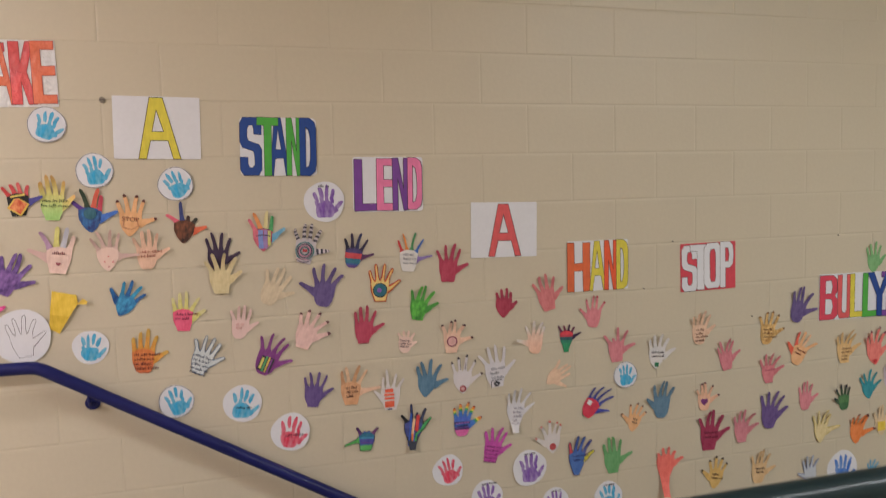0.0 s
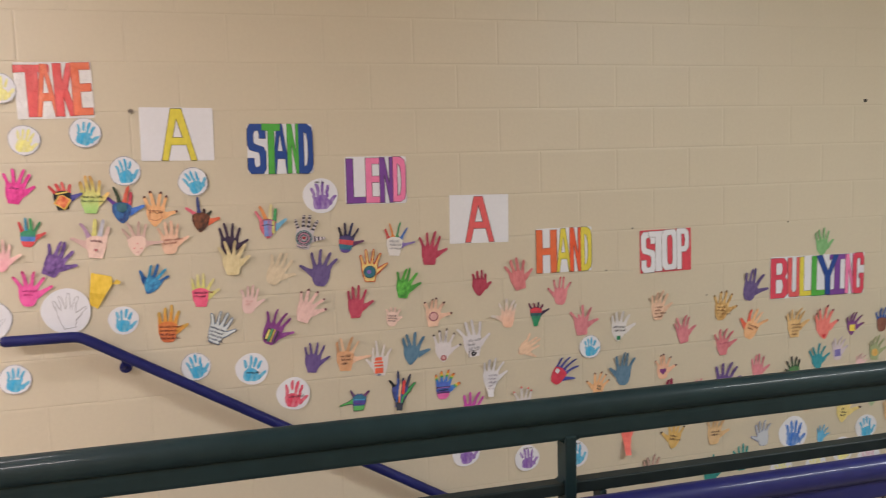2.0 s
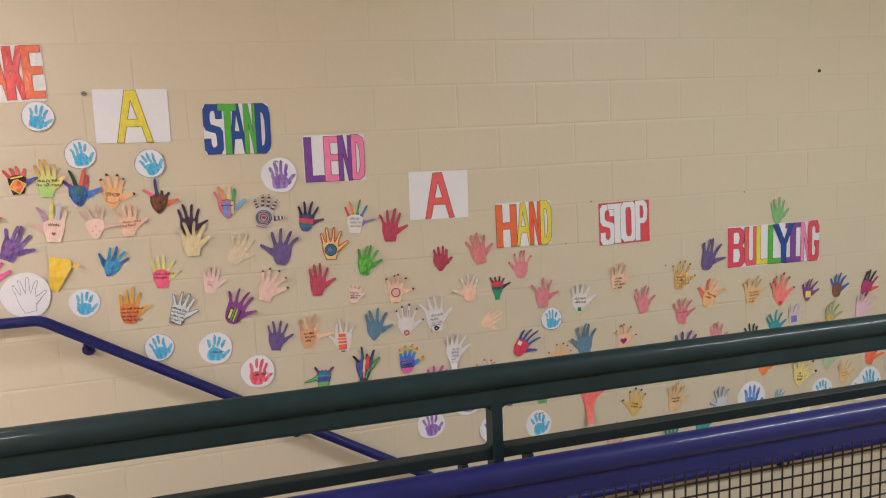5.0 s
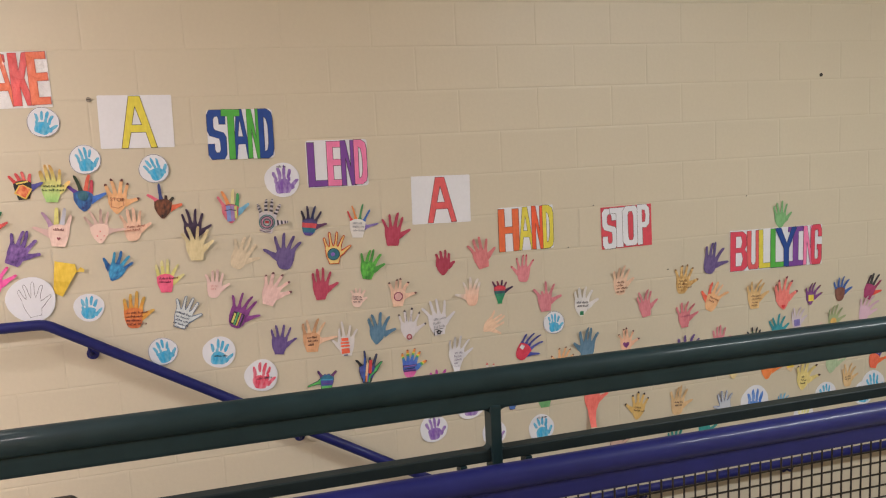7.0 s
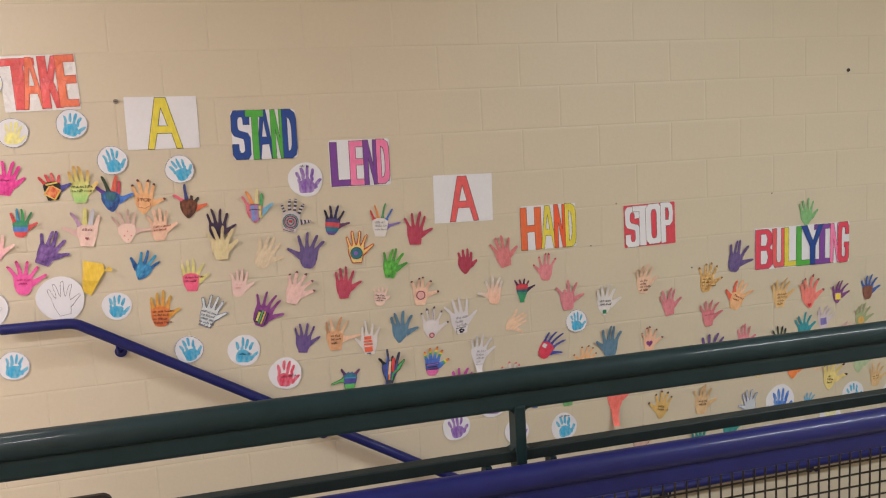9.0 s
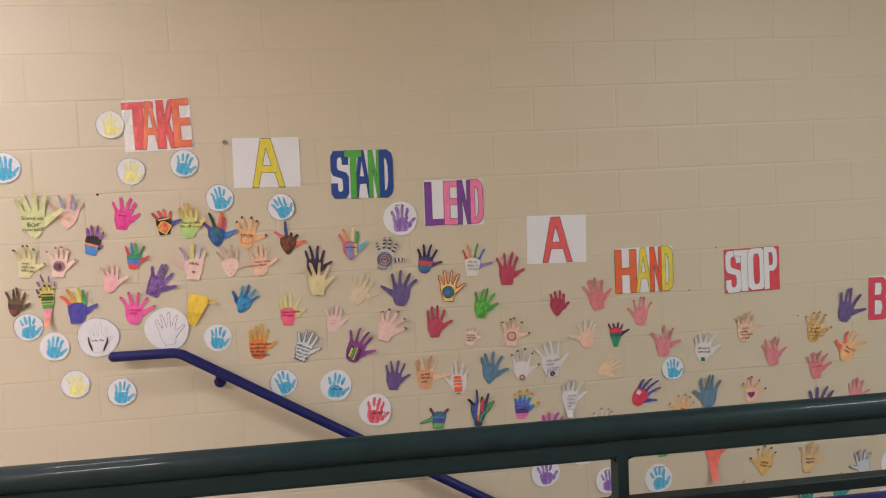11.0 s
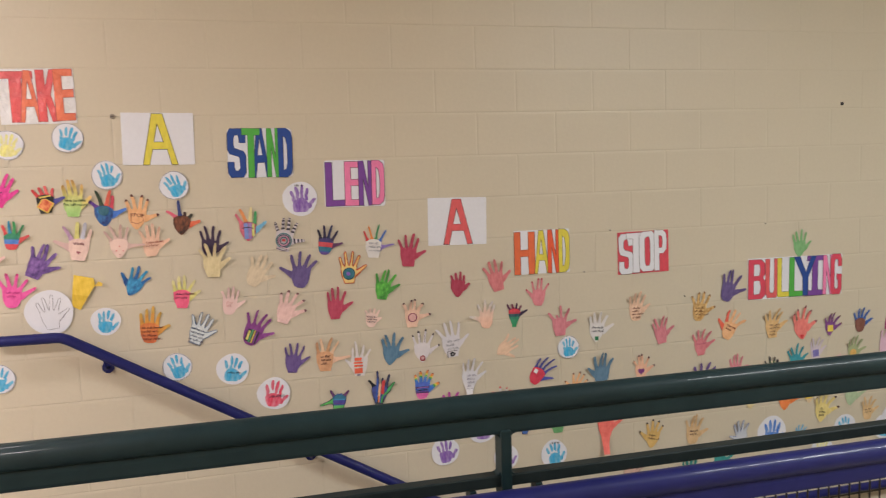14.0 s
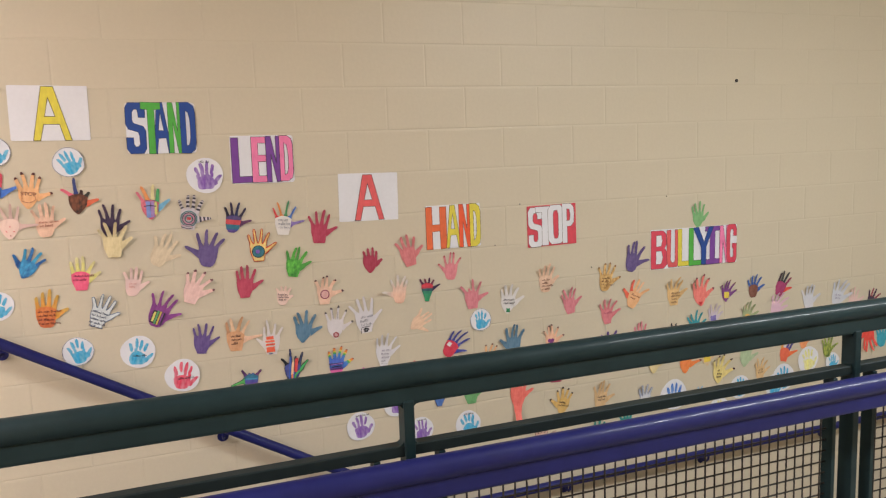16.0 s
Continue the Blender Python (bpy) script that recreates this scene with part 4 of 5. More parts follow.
cutout("purple paper palm with yellow and green stripes on block wall", 0.113, 0.959, 0.170, 24, 1, plain((120, 46, 124)), spread=0.95, fat=0.8, bottom="round", strokes=[((50, 40, 60), 0.30, [(-0.01, -0.42), (0.0, -0.08)]), ((206, 196, 96), 0.055, [(-0.10, -0.38), (-0.10, -0.12)]), ((70, 150, 90), 0.045, [(-0.035, -0.43), (-0.03, -0.07)]), ((206, 176, 80), 0.04, [(0.03, -0.43), (0.035, -0.07)]), ((130, 60, 140), 0.035, [(0.085, -0.42), (0.09, -0.10)])])
cutout("pastel paper palm with rainbow fingers on block wall", 0.108, 1.431, 0.153, 1, 1, layered(((200, 90, 110), (206, 100, 120)), (222, 110, 130), (236, 140, 80), (214, 204, 130), (60, 150, 86), (96, 160, 196)), bottom="point", strokes=[((110, 130, 196), 0.12, [(-0.05, -0.44), (-0.06, 0.02)]), ((150, 116, 176), 0.09, [(0.055, -0.44), (0.06, 0.02)]), ((200, 196, 110), 0.07, [(0.14, -0.36), (0.15, 0.0)]), ((84, 66, 110), 0.014, [(-0.14, 0.03), (0.02, 0.06), (0.17, 0.02)]), ((70, 60, 90), 0.028, [(-0.17, -0.12), (0.0, -0.10), (0.16, -0.13)])])
cutout("white paper palm with black patterned lines on block wall", 0.268, 1.378, 0.158, 13, 1, lambda name, k, n: paper(*((62, 58, 72) if name != "palm" and k % 2 else (192, 184, 190))), strokes=[(c, w, [(r * math.cos(0.449 * k), r * math.sin(0.449 * k) - 0.2) for k in range(15)]) for c, w, r in (((60, 110, 116), 0.03, 0.215), ((70, 60, 84), 0.025, 0.17), ((196, 120, 150), 0.025, 0.135), ((50, 90, 96), 0.03, 0.10))] + [((176, 50, 60), 0.07, [(-0.05, -0.19), (0.05, -0.19)]), ((90, 80, 100), 0.022, [(-0.17, -0.45), (0.0, -0.48), (0.14, -0.44)]), ((196, 130, 160), 0.02, [(-0.16, -0.41), (0.14, -0.40)])], bottom="flat", spread=0.8, turn=(-12, 0, 0, 0, 14))
cutout("dark purple paper palm tucked behind another on block wall", -0.058, 1.358, 0.152, 5, 1, plain((56, 40, 66)), fat=0.85)
cutout("pale khaki paper palm with dark fingertips on block wall", -0.055, 1.282, 0.157, 1, 1, tips((206, 190, 132), (206, 190, 132)), spread=1.4, lift=0.006)
cutout("cream paper palm close to the wall colour", 0.140, 1.220, 0.154, 27, 1, plain((204, 186, 152)), curl=0.12)
cutout("navy paper palm with red stripes on block wall", 0.453, 1.341, 0.140, 9, 1, layered(((84, 56, 130), (44, 70, 140), (30, 96, 120), (186, 54, 64), (60, 60, 140), (186, 54, 64), (56, 46, 100)), (36, 32, 50), (44, 36, 66), (40, 44, 84), (50, 44, 70), (84, 46, 84)), bottom="round", spread=0.8, turn=(-6, 0, 0, 6, 16), fat=0.85)
cutout("white paper palm with rainbow fingers on block wall", 0.674, 1.323, 0.157, 5, 1, fingers((212, 208, 206), (206, 50, 56), (226, 130, 60), (60, 130, 80), (50, 96, 180), (120, 100, 170)), scrawl=((3, 0.3),), pen=(150, 150, 160), bottom='flat', fat=0.62, turn=(-8, -4, 0, 4, 10))
cutout("dark crimson paper palm on block wall", 0.838, 1.271, 0.158, 4, 1, plain((166, 44, 72)), bottom='flat')
cutout("dusky purple paper palm on block wall", 0.335, 1.211, 0.171, 11, -1, plain((84, 66, 124)), spread=1.3)
cutout("red paper palm with yellow and blue middle on block wall", 0.551, 1.208, 0.156, 2, 1, plain((196, 54, 44)), nest=((0.016, (232, 130, 60)), (0.03, (226, 196, 120))), patch=[dict(shape="round", colour=(34, 34, 40), r=0.185, z=-0.2), dict(shape="round", colour=(30, 96, 116), r=0.165, z=-0.2), dict(shape="round", colour=(120, 84, 176), r=0.06, z=-0.2, x=-0.02)], rim=(170, 40, 40), bottom="flat", fat=1.0)
cutout("bright green paper palm on block wall", 0.711, 1.117, 0.147, 10, 1, fingers((44, 120, 40, 96, 184, 70), (60, 140, 50), (80, 170, 60)))
cutout("dark crimson paper palm with short thumb on block wall", 1.078, 1.101, 0.149, 6, 1, plain((156, 38, 64)), spread=0.7, reach=(0.6, 0.6, 0.65, 0.6, 0.6), bottom='point')
cutout("rose pink paper palm on block wall", 1.267, 1.122, 0.162, -12, 1, plain((200, 108, 112)), bottom='flat')
cutout("pale pink paper palm with a faint message on block wall", 0.011, 1.090, 0.129, 7, 1, plain((224, 188, 188)), scrawl=((2, 0.3),), pen=(206, 130, 130))
cutout("pale pink paper palm with dark fingertips on block wall", 0.261, 1.046, 0.161, 21, 1, tips((226, 178, 176), (110, 70, 76)), spread=1.3)
cutout("crimson paper palm on block wall", 0.481, 1.044, 0.152, 1, 1, plain((172, 50, 78)), bottom='flat', spread=0.8)
cutout("pale pink paper palm with grey writing on block wall", 0.650, 0.973, 0.117, 8, 1, plain((226, 192, 182)), scrawl=((3, 0.4),), pen=(96, 70, 80), spread=1.4, reach=(0.6, 0.5, 0.5, 0.6, 0.5), bottom='round')
cutout("peach paper palm with a maroon badge on block wall", 0.845, 0.972, 0.148, 1, 1, tips((230, 180, 152), (80, 44, 54)), patch=[dict(shape="round", colour=(126, 36, 70), r=0.15, z=-0.18), dict(shape="round", colour=(214, 150, 150), r=0.12, z=-0.18)], strokes=[((126, 36, 70), 0.03, [(-0.08, -0.15), (0.08, -0.15)]), ((126, 36, 70), 0.03, [(-0.08, -0.21), (0.08, -0.21)])], bottom="flat", turn=(0, 0, 0, 0, 22), reach=(1, 0.9, 0.9, 0.9, 1.1))
cutout("dusky violet paper palm on block wall", 0.275, 0.805, 0.146, 7, 1, plain((84, 62, 126)), spread=1.25, bottom='flat', fat=0.85)
cutout("tan striped paper palm with dark writing on block wall", 0.421, 0.807, 0.164, 3, 1, fingers((206, 150, 108), (190, 138, 100), (224, 176, 132), (196, 146, 104), (220, 172, 128), (230, 180, 146)), scrawl=((3, 0.28),), pen=(80, 46, 40), bottom="flat", fat=0.85, reach=(1, 1, 1, 1, 1.35), turn=(0, 0, 0, 0, 24))
cutout("white paper palm with orange-red bands on block wall", 0.581, 0.769, 0.165, 4, -1, plain((214, 208, 208)), fat=0.7, spread=0.75, bottom="flat", reach=(0.9, 0.9, 1.1, 0.8, 0.7), strokes=[((228, 88, 56), 0.15, [(-0.10, -0.34), (0.13, -0.36)]), ((228, 88, 56), 0.055, [(-0.10, -0.20), (0.15, -0.21)]), ((228, 92, 60), 0.055, [(-0.09, -0.11), (0.16, -0.12)]), ((226, 86, 56), 0.09, [(-0.06, -0.01), (0.14, -0.02)]), ((60, 70, 120), 0.03, [(-0.05, -0.47), (0.06, -0.475)])])
cutout("slate blue paper palm on block wall", 0.735, 0.803, 0.160, 4, 1, plain((72, 112, 142)), spread=1.2, bottom='point')
cutout("white paper palm with a dark red medallion on block wall", 0.887, 0.805, 0.165, 0, 1, tips((208, 202, 206), (72, 64, 72)), patch=[dict(shape="round", colour=(150, 50, 60), r=0.085, z=-0.38), dict(shape="round", colour=(206, 150, 156), r=0.05, z=-0.38)], bottom="point", fat=0.75, spread=1.1, strokes=[((120, 116, 130), 0.012, [(-0.06, 0.42), (-0.055, 0.10)]), ((120, 116, 130), 0.012, [(0.10, 0.42), (0.07, 0.10)])])
cutout("white paper palm with a black doodle on block wall", 1.031, 0.827, 0.187, -4, 1, plain((206, 202, 208)), scrawl=((3, 0.26),), pen=(150, 150, 160), bottom="flat", fat=0.8, strokes=[((40, 38, 44), 0.05, [(-0.06, -0.42), (0.0, -0.38), (0.07, -0.42), (0.02, -0.46), (-0.05, -0.45)]), ((60, 58, 64), 0.015, [(-0.13, -0.50), (-0.12, -0.34), (0.13, -0.34)])])
disc("white paper disc with a bright blue painted palm print", 0.004, 0.776, 0.072, (40, 152, 200), penned=1, penned_z=-0.14, lean=6)
disc("white paper disc with a red painted palm print", 0.179, 0.644, 0.075, (206, 50, 80), ragged=0.03, penned=1, penned_z=-0.12)
cutout("blue and purple banded paper palm with green cuff on block wall", 0.478, 0.599, 0.135, 4, -1, layered(((70, 160, 74), (44, 70, 150), (60, 60, 150), (40, 110, 160), (30, 100, 130)), (110, 50, 110), (60, 90, 170), (60, 90, 170), (100, 50, 120), (74, 172, 78)), spread=1.3, fat=0.9, bottom="flat", rim=(34, 34, 60), reach=(0.75, 0.10, 0.10, 0.75, 1.35), turn=(-12, 0, 0, 12, 48), strokes=[((60, 150, 190), 0.03, [(-0.18, -0.12), (0.18, -0.10)]), ((96, 56, 140), 0.03, [(-0.17, -0.26), (0.17, -0.25)])])
cutout("tall paper palm with black, blue, orange and green fingers", 0.672, 0.624, 0.160, 6, 1, layered(((40, 44, 60), (50, 60, 130), (60, 70, 150)), (34, 36, 44), (44, 56, 120), (44, 50, 90), (60, 70, 110), (60, 160, 84)), spread=0.5, fat=0.85, wrist=0.18, reach=(0.85, 1.1, 0.5, 1.1, 1.1), turn=(-28, -2, 0, 0, -20), bottom="flat", rim=(28, 28, 36), strokes=[((40, 80, 176), 0.05, [(-0.10, -0.60), (-0.08, -0.2), (-0.09, 0.25)]), ((232, 180, 130), 0.07, [(-0.015, -0.30), (0.0, 0.10)]), ((226, 120, 60), 0.06, [(0.0, -0.60), (-0.01, -0.28)]), ((200, 50, 54), 0.09, [(0.085, -0.22), (0.10, 0.20)]), ((60, 160, 84), 0.05, [(0.055, -0.62), (0.09, -0.30), (0.20, -0.18)]), ((60, 90, 180), 0.03, [(0.02, -0.6), (0.04, -0.2)])])
cutout("rainbow banded paper palm on block wall", 0.882, 0.615, 0.148, 2, 1, bands((214, 96, 164), (206, 84, 156), (84, 50, 130), (44, 80, 170), (50, 40, 90), (60, 90, 190), (50, 100, 190), (50, 120, 180), (70, 160, 80), (220, 200, 70), (228, 130, 56), (120, 40, 44)), bottom="round", fat=1.05, strokes=[((30, 28, 50), 0.018, [(-0.2, -0.30), (0.0, -0.28), (0.2, -0.30)]), ((30, 28, 50), 0.03, [(-0.16, -0.21), (0.16, -0.19)]), ((150, 90, 180), 0.025, [(-0.2, -0.13), (0.2, -0.11)])])
cutout("long white paper palm with written lines on block wall", 1.122, 0.645, 0.163, 4, 1, plain((208, 206, 212)), scrawl=((5, 0.2),), pen=(130, 130, 160), wrist=0.2, fat=0.8)
disc("white paper disc with a purple painted palm print", 0.344, 1.534, 0.078, (112, 72, 160), penned=1, lean=4)
cutout("peach paper palm with whitish fingers on block wall", 1.218, 0.932, 0.142, 4, -1, shade((232, 170, 140), (230, 174, 148), (228, 184, 164), (216, 206, 200), (212, 204, 202)), turn=(0, 0, 0, 0, 14), reach=(1, 1, 1, 1, 1.2))
cutout("red paper palm with dark tips and green cuff on block wall", 1.364, 0.940, 0.128, 3, 1, layered(((30, 136, 84), (30, 130, 84), (28, 116, 86), (30, 70, 80), (176, 40, 60), (200, 42, 58)), (84, 34, 66), (110, 34, 60), (70, 32, 66), (96, 34, 62), (50, 34, 64)), wrist=0.16, spread=1.5, fat=0.85, reach=(0.8, 0.5, 0.5, 0.55, 0.95))
cutout("pink paper palm with red-spotted fingers on block wall", 1.497, 1.023, 0.142, 8, -1, tips((208, 118, 128), (170, 50, 66)), spread=1.3, bottom='round', fat=0.85)
cutout("rose paper palm on block wall", 1.603, 0.870, 0.160, -2, 1, plain((200, 114, 126)), spread=1.3, bottom='flat', reach=(1, 0.3, 1, 1, 1))
cutout("pale peach paper palm lying sideways on block wall", 1.321, 0.763, 0.131, 57, 1, plain((226, 184, 150)), curl=0.16)
cutout("white paper palm with a green corner on block wall", 1.811, 0.827, 0.172, 4, 1, plain((210, 206, 206)), scrawl=((2, 0.35),), pen=(80, 80, 90), patch=dict(shape='square', colour=(40, 120, 80), r=0.07, z=-0.4), bottom='point', reach=(.8, .8, .8, .8, 1))
disc("white paper disc with a bright blue painted palm print", 1.649, 0.726, 0.059, (40, 152, 200), ring_line=True)
cutout("peach paper palm with dark writing on block wall", 2.033, 0.910, 0.157, 1, 1, plain((222, 176, 144)), scrawl=((4, 0.3),), pen=(110, 60, 50))
cutout("rose pink paper palm on block wall", 2.173, 0.771, 0.147, -11, 1, plain((200, 112, 124)))
cutout("tan patterned paper palm with dark fingertips on block wall", 2.410, 0.881, 0.164, 5, 1, tips((170, 120, 60, 222, 186, 124), (130, 90, 50)), scrawl=((3, 0.35),), pen=(110, 70, 40))
cutout("dusky purple paper palm on block wall", 2.590, 0.978, 0.176, 15, 1, plain((82, 64, 120)))
cutout("rose paper palm with faint writing on block wall", 2.413, 0.686, 0.148, -3, 1, plain((200, 108, 118)), scrawl=((1, 0.3),), pen=(170, 70, 100), spread=1.3)
cutout("peach paper palm with a red edge on block wall", 2.603, 0.765, 0.172, 27, -1, fingers((228, 170, 120), (228, 170, 120), (230, 174, 126), (228, 170, 120), (230, 90, 70), (226, 90, 66)), scrawl=((2, 0.3),), pen=(130, 60, 40))
cutout("red paper palm with blue and white fingers on block wall", 1.493, 0.622, 0.155, 36, 1, fingers((200, 40, 66), (50, 56, 140), (60, 66, 150), (50, 56, 140), (60, 66, 150), (50, 60, 150)), patch=dict(shape='square', colour=(212, 210, 214), r=0.08, x=-0.12, z=-0.1), fat=0.75, bottom='round', reach=(1.1, 1.1, 1.1, 1.1, 0.9), spread=0.8)
cutout("peach paper palm with dark fingertips on block wall", 1.698, 0.528, 0.134, 20, -1, tips((226, 170, 120), (110, 66, 50)), scrawl=((2, 0.2),), spread=1.4)
cutout("slate blue paper palm with a dark edge on block wall", 1.836, 0.597, 0.174, 6, -1, plain((76, 112, 140)))
cutout("peach paper palm with a purple heart on block wall", 2.059, 0.587, 0.136, 1, 1, tips((230, 166, 130), (96, 50, 60)), patch=dict(shape='heart', colour=(110, 40, 110), r=0.15), spread=1.3)
cutout("deep purple paper palm on block wall", 2.426, 0.485, 0.191, 5, 1, plain((84, 60, 122)))
cutout("light rose paper palm on block wall", 2.632, 0.528, 0.144, -2, 1, plain((204, 118, 130)), spread=0.8)
cutout("green paper palm above the long sheet on block wall", 3.034, 1.180, 0.154, -2, 1, plain((108, 164, 104)))
cutout("tan paper palm with written lines on block wall", 2.860, 0.752, 0.168, 0, 1, plain((212, 172, 114)), scrawl=((4, 0.25),), pen=(130, 90, 60))
cutout("salmon red paper palm with dark fingertips on block wall", 3.048, 0.736, 0.190, -4, 1, tips((226, 112, 104), (120, 50, 60)), patch=dict(shape='heart', colour=(200, 40, 50), r=0.07, z=-0.4))
cutout("purple paper palm with a yellow square on block wall", 3.243, 0.715, 0.133, 2, 1, tips((110, 50, 120), (110, 60, 60)), patch=dict(shape='square', colour=(226, 200, 70), r=0.16), spread=1.3)
cutout("blue paper palm with a brown cuff on block wall", 3.447, 0.722, 0.142, -1, 1, bands((110, 60, 46), (110, 60, 46), (40, 80, 160), (40, 80, 160)))
cutout("maroon and black paper palm with a red thumb on block wall", 3.672, 0.716, 0.159, 27, 1, fingers((150, 40, 90), (60, 40, 50), (60, 60, 60), (50, 50, 56), (130, 30, 70), (206, 60, 50)), spread=0.7)
cutout("pale blue-white paper palm on block wall", 3.885, 0.609, 0.170, -10, 1, plain((196, 196, 206)))
cutout("pale blue paper palm with faint writing on block wall", 4.136, 0.607, 0.194, 10, 1, plain((186, 196, 216)), scrawl=((2, 0.3),), pen=(130, 130, 170))
cutout("pale lilac-pink paper palm on block wall", 4.269, 0.556, 0.153, -3, 1, plain((212, 176, 176)))
cutout("dark purple and red paper palm on block wall", 4.435, 0.542, 0.141, 25, 1, fingers((50, 36, 60), (60, 40, 60), (130, 40, 60)), spread=1.4)
cutout("teal paper palm on block wall", 3.013, 0.545, 0.148, -8, 1, plain((30, 130, 146)), spread=1.3)
cutout("white paper palm with a violet middle on block wall", 3.146, 0.582, 0.135, -4, 1, plain((190, 180, 200)), patch=dict(shape='square', colour=(110, 100, 170), r=0.17))
cutout("grey-green paper palm with a tan ring on block wall", 3.402, 0.563, 0.144, 4, 1, plain((150, 160, 120)), patch=dict(shape='round', colour=(206, 160, 80), r=0.15))
cutout("pale lilac paper palm on block wall", 3.630, 0.590, 0.159, 13, 1, plain((206, 164, 196)), spread=1.3)
cutout("small pale pink paper palm on block wall", 3.299, 0.499, 0.089, 2, 1, plain((222, 178, 186)))
cutout("magenta-purple paper palm with written lines on block wall", 1.018, 0.490, 0.156, 13, 1, plain((186, 62, 160)), scrawl=((5, 0.42),), pen=(120, 30, 100))
disc("white paper disc with a red painted palm print", 0.814, 0.402, 0.066, (206, 50, 80), ragged=0.04, penned=0)
disc("white paper disc with a purple painted palm print", 1.180, 0.364, 0.079, (112, 72, 160), ragged=0.03, penned=1)
disc("white paper disc with a purple painted palm print", 0.983, 0.265, 0.071, (112, 72, 160), ragged=0.03, penned=1)
disc("white paper disc with a purple painted palm print", 1.299, 0.194, 0.065, (112, 72, 160), penned=1, ragged=0.02)
disc("white paper disc with a blue print and writing round it", 1.558, 0.179, 0.071, (40, 152, 200), penned=1, ragged=0.03)
cutout("white paper palm with red tips and medallion on block wall", 1.289, 0.489, 0.150, -2, -1, tips((206, 200, 200), (206, 96, 90)), patch=dict(shape='round', colour=(176, 60, 66), r=0.10, z=-0.3))
cutout("blue paper palm with yellow and red outer fingers on block wall", 1.408, 0.400, 0.166, 4, 1, fingers((56, 96, 170), (190, 60, 70), (50, 80, 160), (60, 96, 180), (70, 80, 150), (216, 206, 60)), scrawl=((2, 0.3),), pen=(30, 40, 110), spread=0.8, wrist=0.1, rim=(60, 40, 80))
cutout("leaf green paper palm on block wall", 1.581, 0.371, 0.170, 0, 1, plain((90, 152, 92)), spread=0.8)
cutout("large dark crimson paper palm on block wall", 2.089, 0.425, 0.198, 3, 1, plain((142, 30, 66)), spread=1.2, scrawl=((2, 0.35),), pen=(110, 20, 50))
cutout("dusty rose paper palm on block wall", 2.264, 0.425, 0.163, -1, 1, plain((194, 114, 126)))
cutout("long coral red paper palm with a narrow cuff on block wall", 1.854, 0.322, 0.190, 4, 1, plain((236, 100, 90)), wrist=0.42, spread=1.0, fat=0.9, curl=0.3, reach=(0.35, 0.45, 0.5, 0.4, 0.8))
cutout("tan paper palm with black fingertips on block wall", 2.129, 0.215, 0.158, 13, -1, tips((206, 166, 92), (50, 36, 40)), scrawl=((2, 0.35),), pen=(90, 60, 40))
cutout("grey-tan paper palm with dark writing on block wall", 2.367, 0.212, 0.166, 3, 1, plain((204, 168, 122)), scrawl=((2, 0.25),), pen=(70, 50, 50))
cutout("dark green paper palm with pale-tipped fingers on block wall", 2.865, 0.499, 0.136, -4, -1, bands((40, 90, 50), (60, 110, 60), (60, 80, 60), (40, 40, 50)))
cutout("pale yellow paper palm with a faint outline on block wall", 2.728, 0.367, 0.164, 2, 1, plain((216, 196, 130)), rim=(196, 176, 90))
cutout("orange paper palm with dark fingertips on block wall", 2.951, 0.333, 0.167, 6, 1, tips((234, 120, 56), (120, 60, 50)))
cutout("pale paper palm with a yellow middle on block wall", 3.103, 0.354, 0.163, -2, 1, plain((216, 186, 140)), patch=dict(shape='square', colour=(222, 190, 60), r=0.17))
cutout("pale blue paper palm with a blue outline on block wall", 2.666, 0.156, 0.147, -8, -1, plain((176, 190, 210)), rim=(90, 110, 170))
disc("white paper disc with a strong blue palm print", 2.863, 0.133, 0.091, (40, 100, 190), ragged=0.03)
cutout("small light blue printed paper palm on block wall", 3.048, 0.106, 0.099, 6, 1, plain((80, 160, 206)))
cutout("dusty brown-pink paper palm with an outline on block wall", 1.987, 0.046, 0.154, 0, 1, plain((186, 144, 130)), rim=(110, 70, 76))
cutout("teal green paper palm on block wall", 2.342, -0.006, 0.166, -1, 1, plain((24, 120, 116)), spread=1.1)
cutout("teal paper palm with a wide thumb on block wall", 2.533, 0.036, 0.149, -1, 1, plain((28, 128, 128)))
disc("white paper disc with a faint yellow painted palm print", 2.788, -0.063, 0.069, (220, 214, 128))
disc("white paper disc with a faint yellow painted palm print", 3.014, -0.067, 0.069, (220, 214, 128))
disc("white paper disc with a faint yellow painted palm print", 3.196, -0.005, 0.073, (220, 214, 128))
disc("plain white paper disc with a faint print", 3.376, -0.074, 0.077, (206, 170, 190))
disc("white paper disc with a bright blue painted palm print", 3.352, 0.107, 0.073, (40, 152, 200))
disc("white paper disc with a bright blue painted palm print", 3.624, 0.074, 0.071, (40, 152, 200))
cutout("pale yellow paper palm with black fingertips on block wall", 3.197, 0.245, 0.184, 7, 1, tips((216, 196, 120), (60, 30, 40)), scrawl=((3, 0.2),), pen=(60, 50, 40), spread=1.4)
cutout("pale green paper palm on block wall", 3.397, 0.312, 0.173, 7, 1, plain((140, 176, 130)))
cutout("small tan paper palm with written lines on block wall", 3.509, 0.200, 0.141, -1, 1, plain((206, 170, 120)), scrawl=((2, 0.3),), pen=(120, 90, 60))
disc("white paper disc with a bright blue painted palm print", 3.695, 0.115, 0.088, (40, 152, 200))
disc("white paper disc with a faint yellow painted palm print", 3.897, 0.203, 0.085, (220, 214, 128))
disc("white paper disc with a bright blue painted palm print", 4.104, 0.160, 0.060, (40, 152, 200))
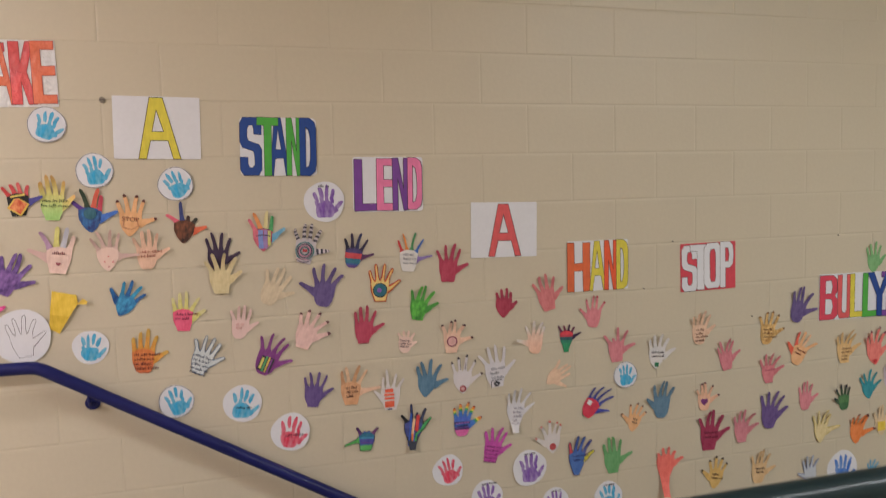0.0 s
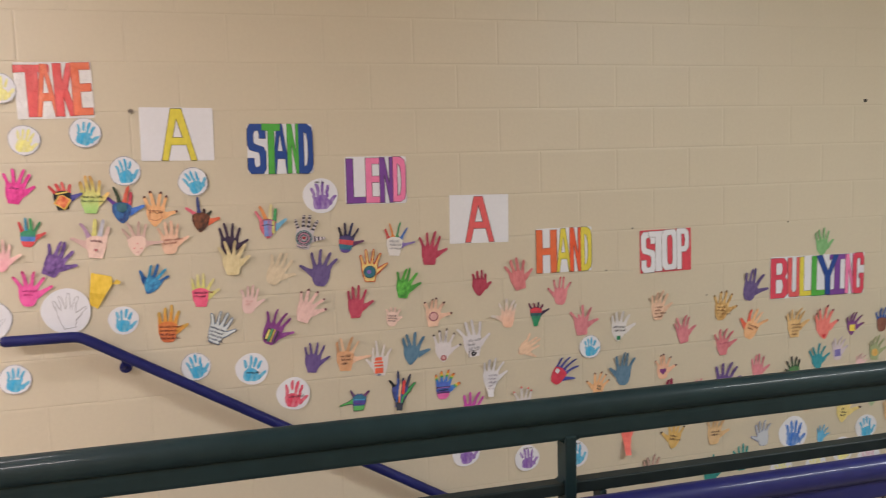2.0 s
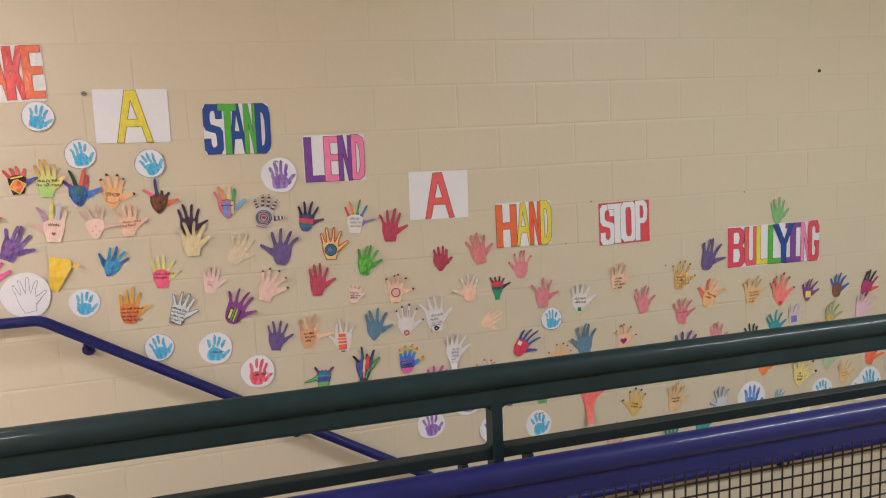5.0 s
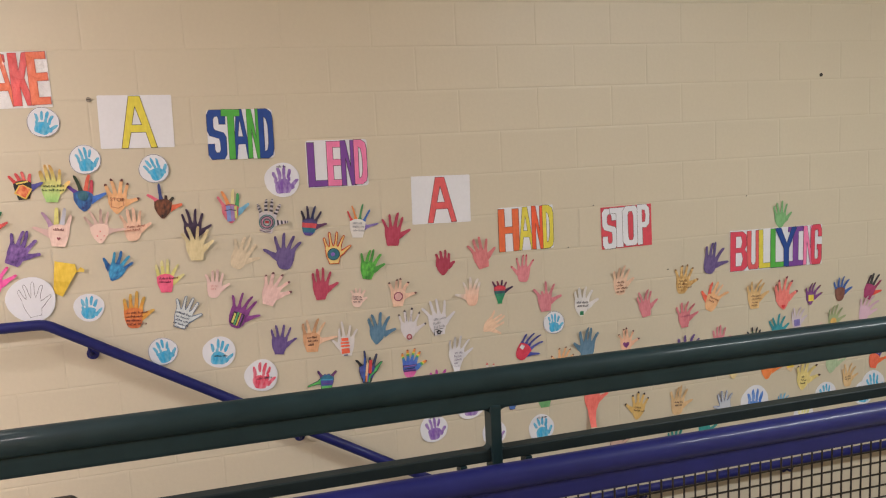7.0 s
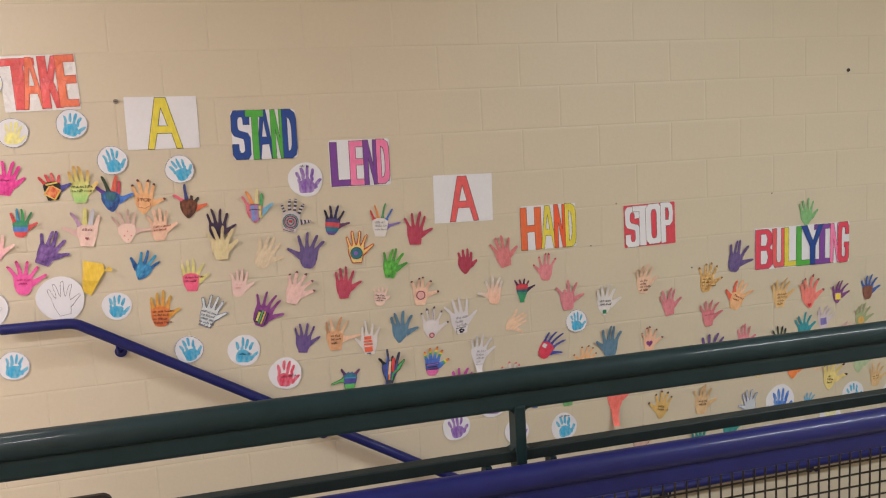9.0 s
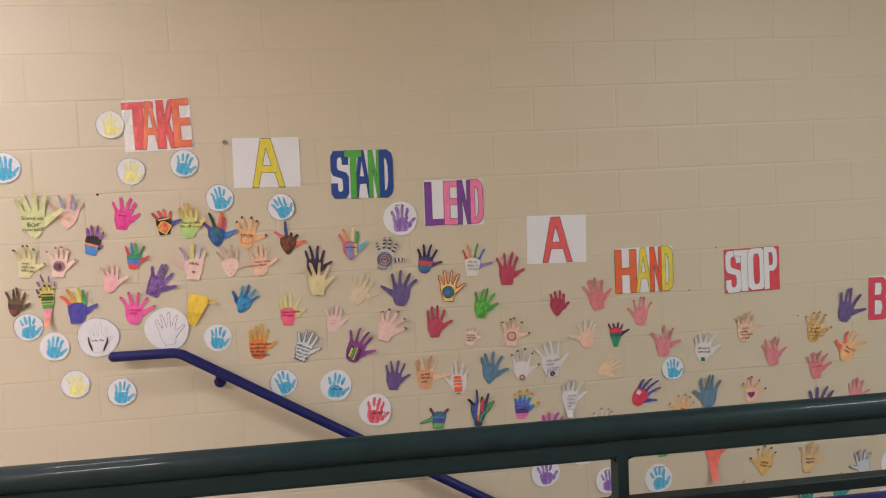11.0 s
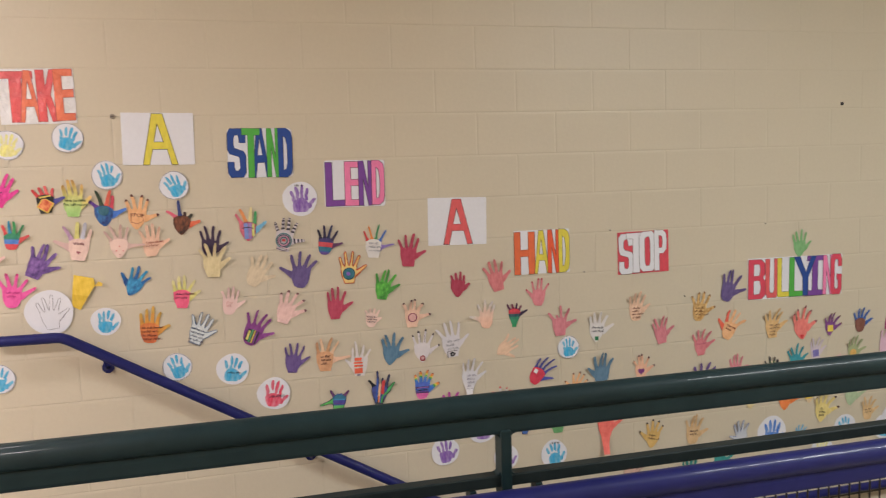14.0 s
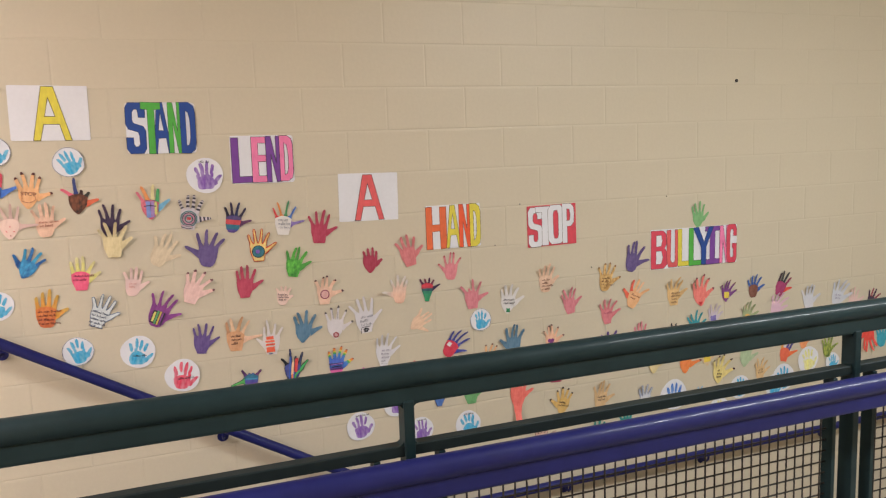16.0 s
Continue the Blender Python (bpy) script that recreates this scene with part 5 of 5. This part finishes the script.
cutout("orange, white and purple streaked paper palm on block wall", 3.709, 0.295, 0.156, 15, 1, fingers((220, 90, 60), (230, 150, 60), (212, 206, 210), (70, 50, 140), (60, 50, 130), (226, 100, 50)), spread=0.7)
cutout("light orange paper palm on block wall", 3.855, 0.341, 0.122, -1, 1, plain((232, 140, 86)))
cutout("green leopard-spotted paper palm on block wall", 4.056, 0.270, 0.146, -2, 1, bands((56, 90, 36, 170, 176, 80), (70, 100, 40, 170, 180, 90)))
cutout("red paper palm hanging upside down on block wall", 4.421, 0.275, 0.187, 177, 1, plain((220, 60, 50)))
cutout("teal paper palm beside a red one on block wall", 4.533, 0.284, 0.167, -3, 1, plain((40, 150, 176)))

# folded yellow sheet among the cut-outs
folded = empty("folded_sheet", "folded yellow paper sheet stuck to block wall", "paper", at=(-0.588, -0.002, 1.177))
bm = bmesh.new()
prof = [((-0.052, -0.062), (-0.020, -0.082)), ((-0.045, -0.010), (0.018, -0.022)), ((-0.039, 0.042), (0.046, 0.022)), ((-0.036, 0.072), (0.042, 0.052))]
depth = [0.002, 0.012, 0.006, 0.002]
front = [[bm.verts.new((px, -dy, pz)) for px, pz in pair] for pair, dy in zip(prof, depth)]
back = [[bm.verts.new((px, -dy + 0.0006, pz)) for px, pz in pair] for pair, dy in zip(prof, depth)]
for k in range(3):
    bm.faces.new((front[k][0], front[k][1], front[k + 1][1], front[k + 1][0]))
    bm.faces.new((back[k][0], back[k + 1][0], back[k + 1][1], back[k][1]))
    for s in (0, 1):
        bm.faces.new((front[k][s], front[k + 1][s], back[k + 1][s], back[k][s]))
part("sheet", bm, paper(222, 184, 50), folded)
flap = bmesh.new()
va = [flap.verts.new(p) for p in ((0.044, -0.010, 0.020), (0.064, -0.020, 0.040), (0.080, -0.022, 0.030), (0.076, -0.020, 0.018))]
flap.faces.new(va)
part("flap", flap, paper(216, 180, 60), folded)


def screw(label, x, z, r, mat):
    ob = tagged(part("screw", sweep(bmesh.new(), [(0, 0.004, 0), (0, -0.003, 0), (0, -0.0045, 0)], circle(r, 14)), mat), label, "screw", "screws in the wall")
    ob.location = (x, 0, z)
    bm = bmesh.new()
    slab(bm, -r * 0.7, r * 0.7, -0.0052, -0.0046, -r * 0.12, r * 0.12)
    part("slot", bm, M_INK, ob)


screw("dull steel screw head in the block wall", -0.423, 1.915, 0.0105, M_STEEL)
screw("small dark screw head in the block wall", 3.302, 1.937, 0.0095, M_WIRE)
screw("tiny dark pin head in the block wall", -0.981, 1.708, 0.005, M_WIRE)
screw("tiny dark pin head in the block wall", 2.320, 0.940, 0.003, M_WIRE)
screw("tiny dark pin head in the block wall", 2.815, 1.300, 0.0028, M_WIRE)
screw("small dull nail stub beside a paper sheet", 1.744, 1.107, 0.0035, M_STEEL)
screw("small dull nail stub above a paper sheet", 1.892, 1.311, 0.004, M_STEEL)

# ---- block wall ----
wall = tagged(part("wall_north", boxed(X_L - 0.2, X_R + 0.2, 0.0011, 0.2, LOW - 0.2, CEIL), M_JOINT), "cream painted concrete block wall in running bond", "wall", kind="structure")
BL, BH, GAP = 0.4064, 0.2032, 0.0024


def block_mesh(length):
    bm = bmesh.new()
    w, h = (length - GAP) / 2, (BH - GAP) / 2
    rings = []
    # side, lower and upper insets: the upper arris is broad, the lower one tight
    for ds, dl, du, y in ((0.0, 0.0, 0.0, 0.008), (0.0, 0.0, 0.0, 0.0009), (0.0022, 0.0012, 0.0045, 0.0004), (0.0065, 0.0036, 0.0100, 0.0)):
        rings.append([bm.verts.new((sx * (w - ds), y, h - du if sz > 0 else dl - h)) for sx, sz in ((-1, -1), (1, -1), (1, 1), (-1, 1))])
    for r0, r1 in zip(rings, rings[1:]):
        for k in range(4):
            bm.faces.new((r0[k], r0[(k + 1) % 4], r1[(k + 1) % 4], r1[k]))
    bm.faces.new(rings[-1])
    return bm


ME_BLOCK = mesh_of("block", block_mesh(BL), M_BLOCK)
far = bmesh.new()
for row in range(-11, 11):
    zc = 1.101 + BH * (row + 0.5)
    odd = row % 2
    for i in range(-9, 20):
        xc = -1.24 + BL * i + (BL / 2 if odd == 0 else 0.0)
        xc += 0.2032
        if not (X_L + 0.2 < xc < X_R - 0.2) or zc > CEIL - 0.1 or zc < LOW + 0.05:
            continue
        if -1.9 < xc < 4.6 and -0.9 < zc < 2.95:
            o = new("block", ME_BLOCK)
            o.parent, o.location = wall, (xc, random.uniform(-0.0004, 0.0002), zc)
        else:
            t = block_mesh(BL)
            bmesh.ops.translate(t, vec=(xc, 0, zc), verts=t.verts)
            tm = bpy.data.meshes.new("tmp")
            t.to_mesh(tm)
            t.free()
            far.from_mesh(tm)
            bpy.data.meshes.remove(tm)
rest = part("blocks_beyond", far, M_BLOCK, wall)
rest["kind"] = "stuff"
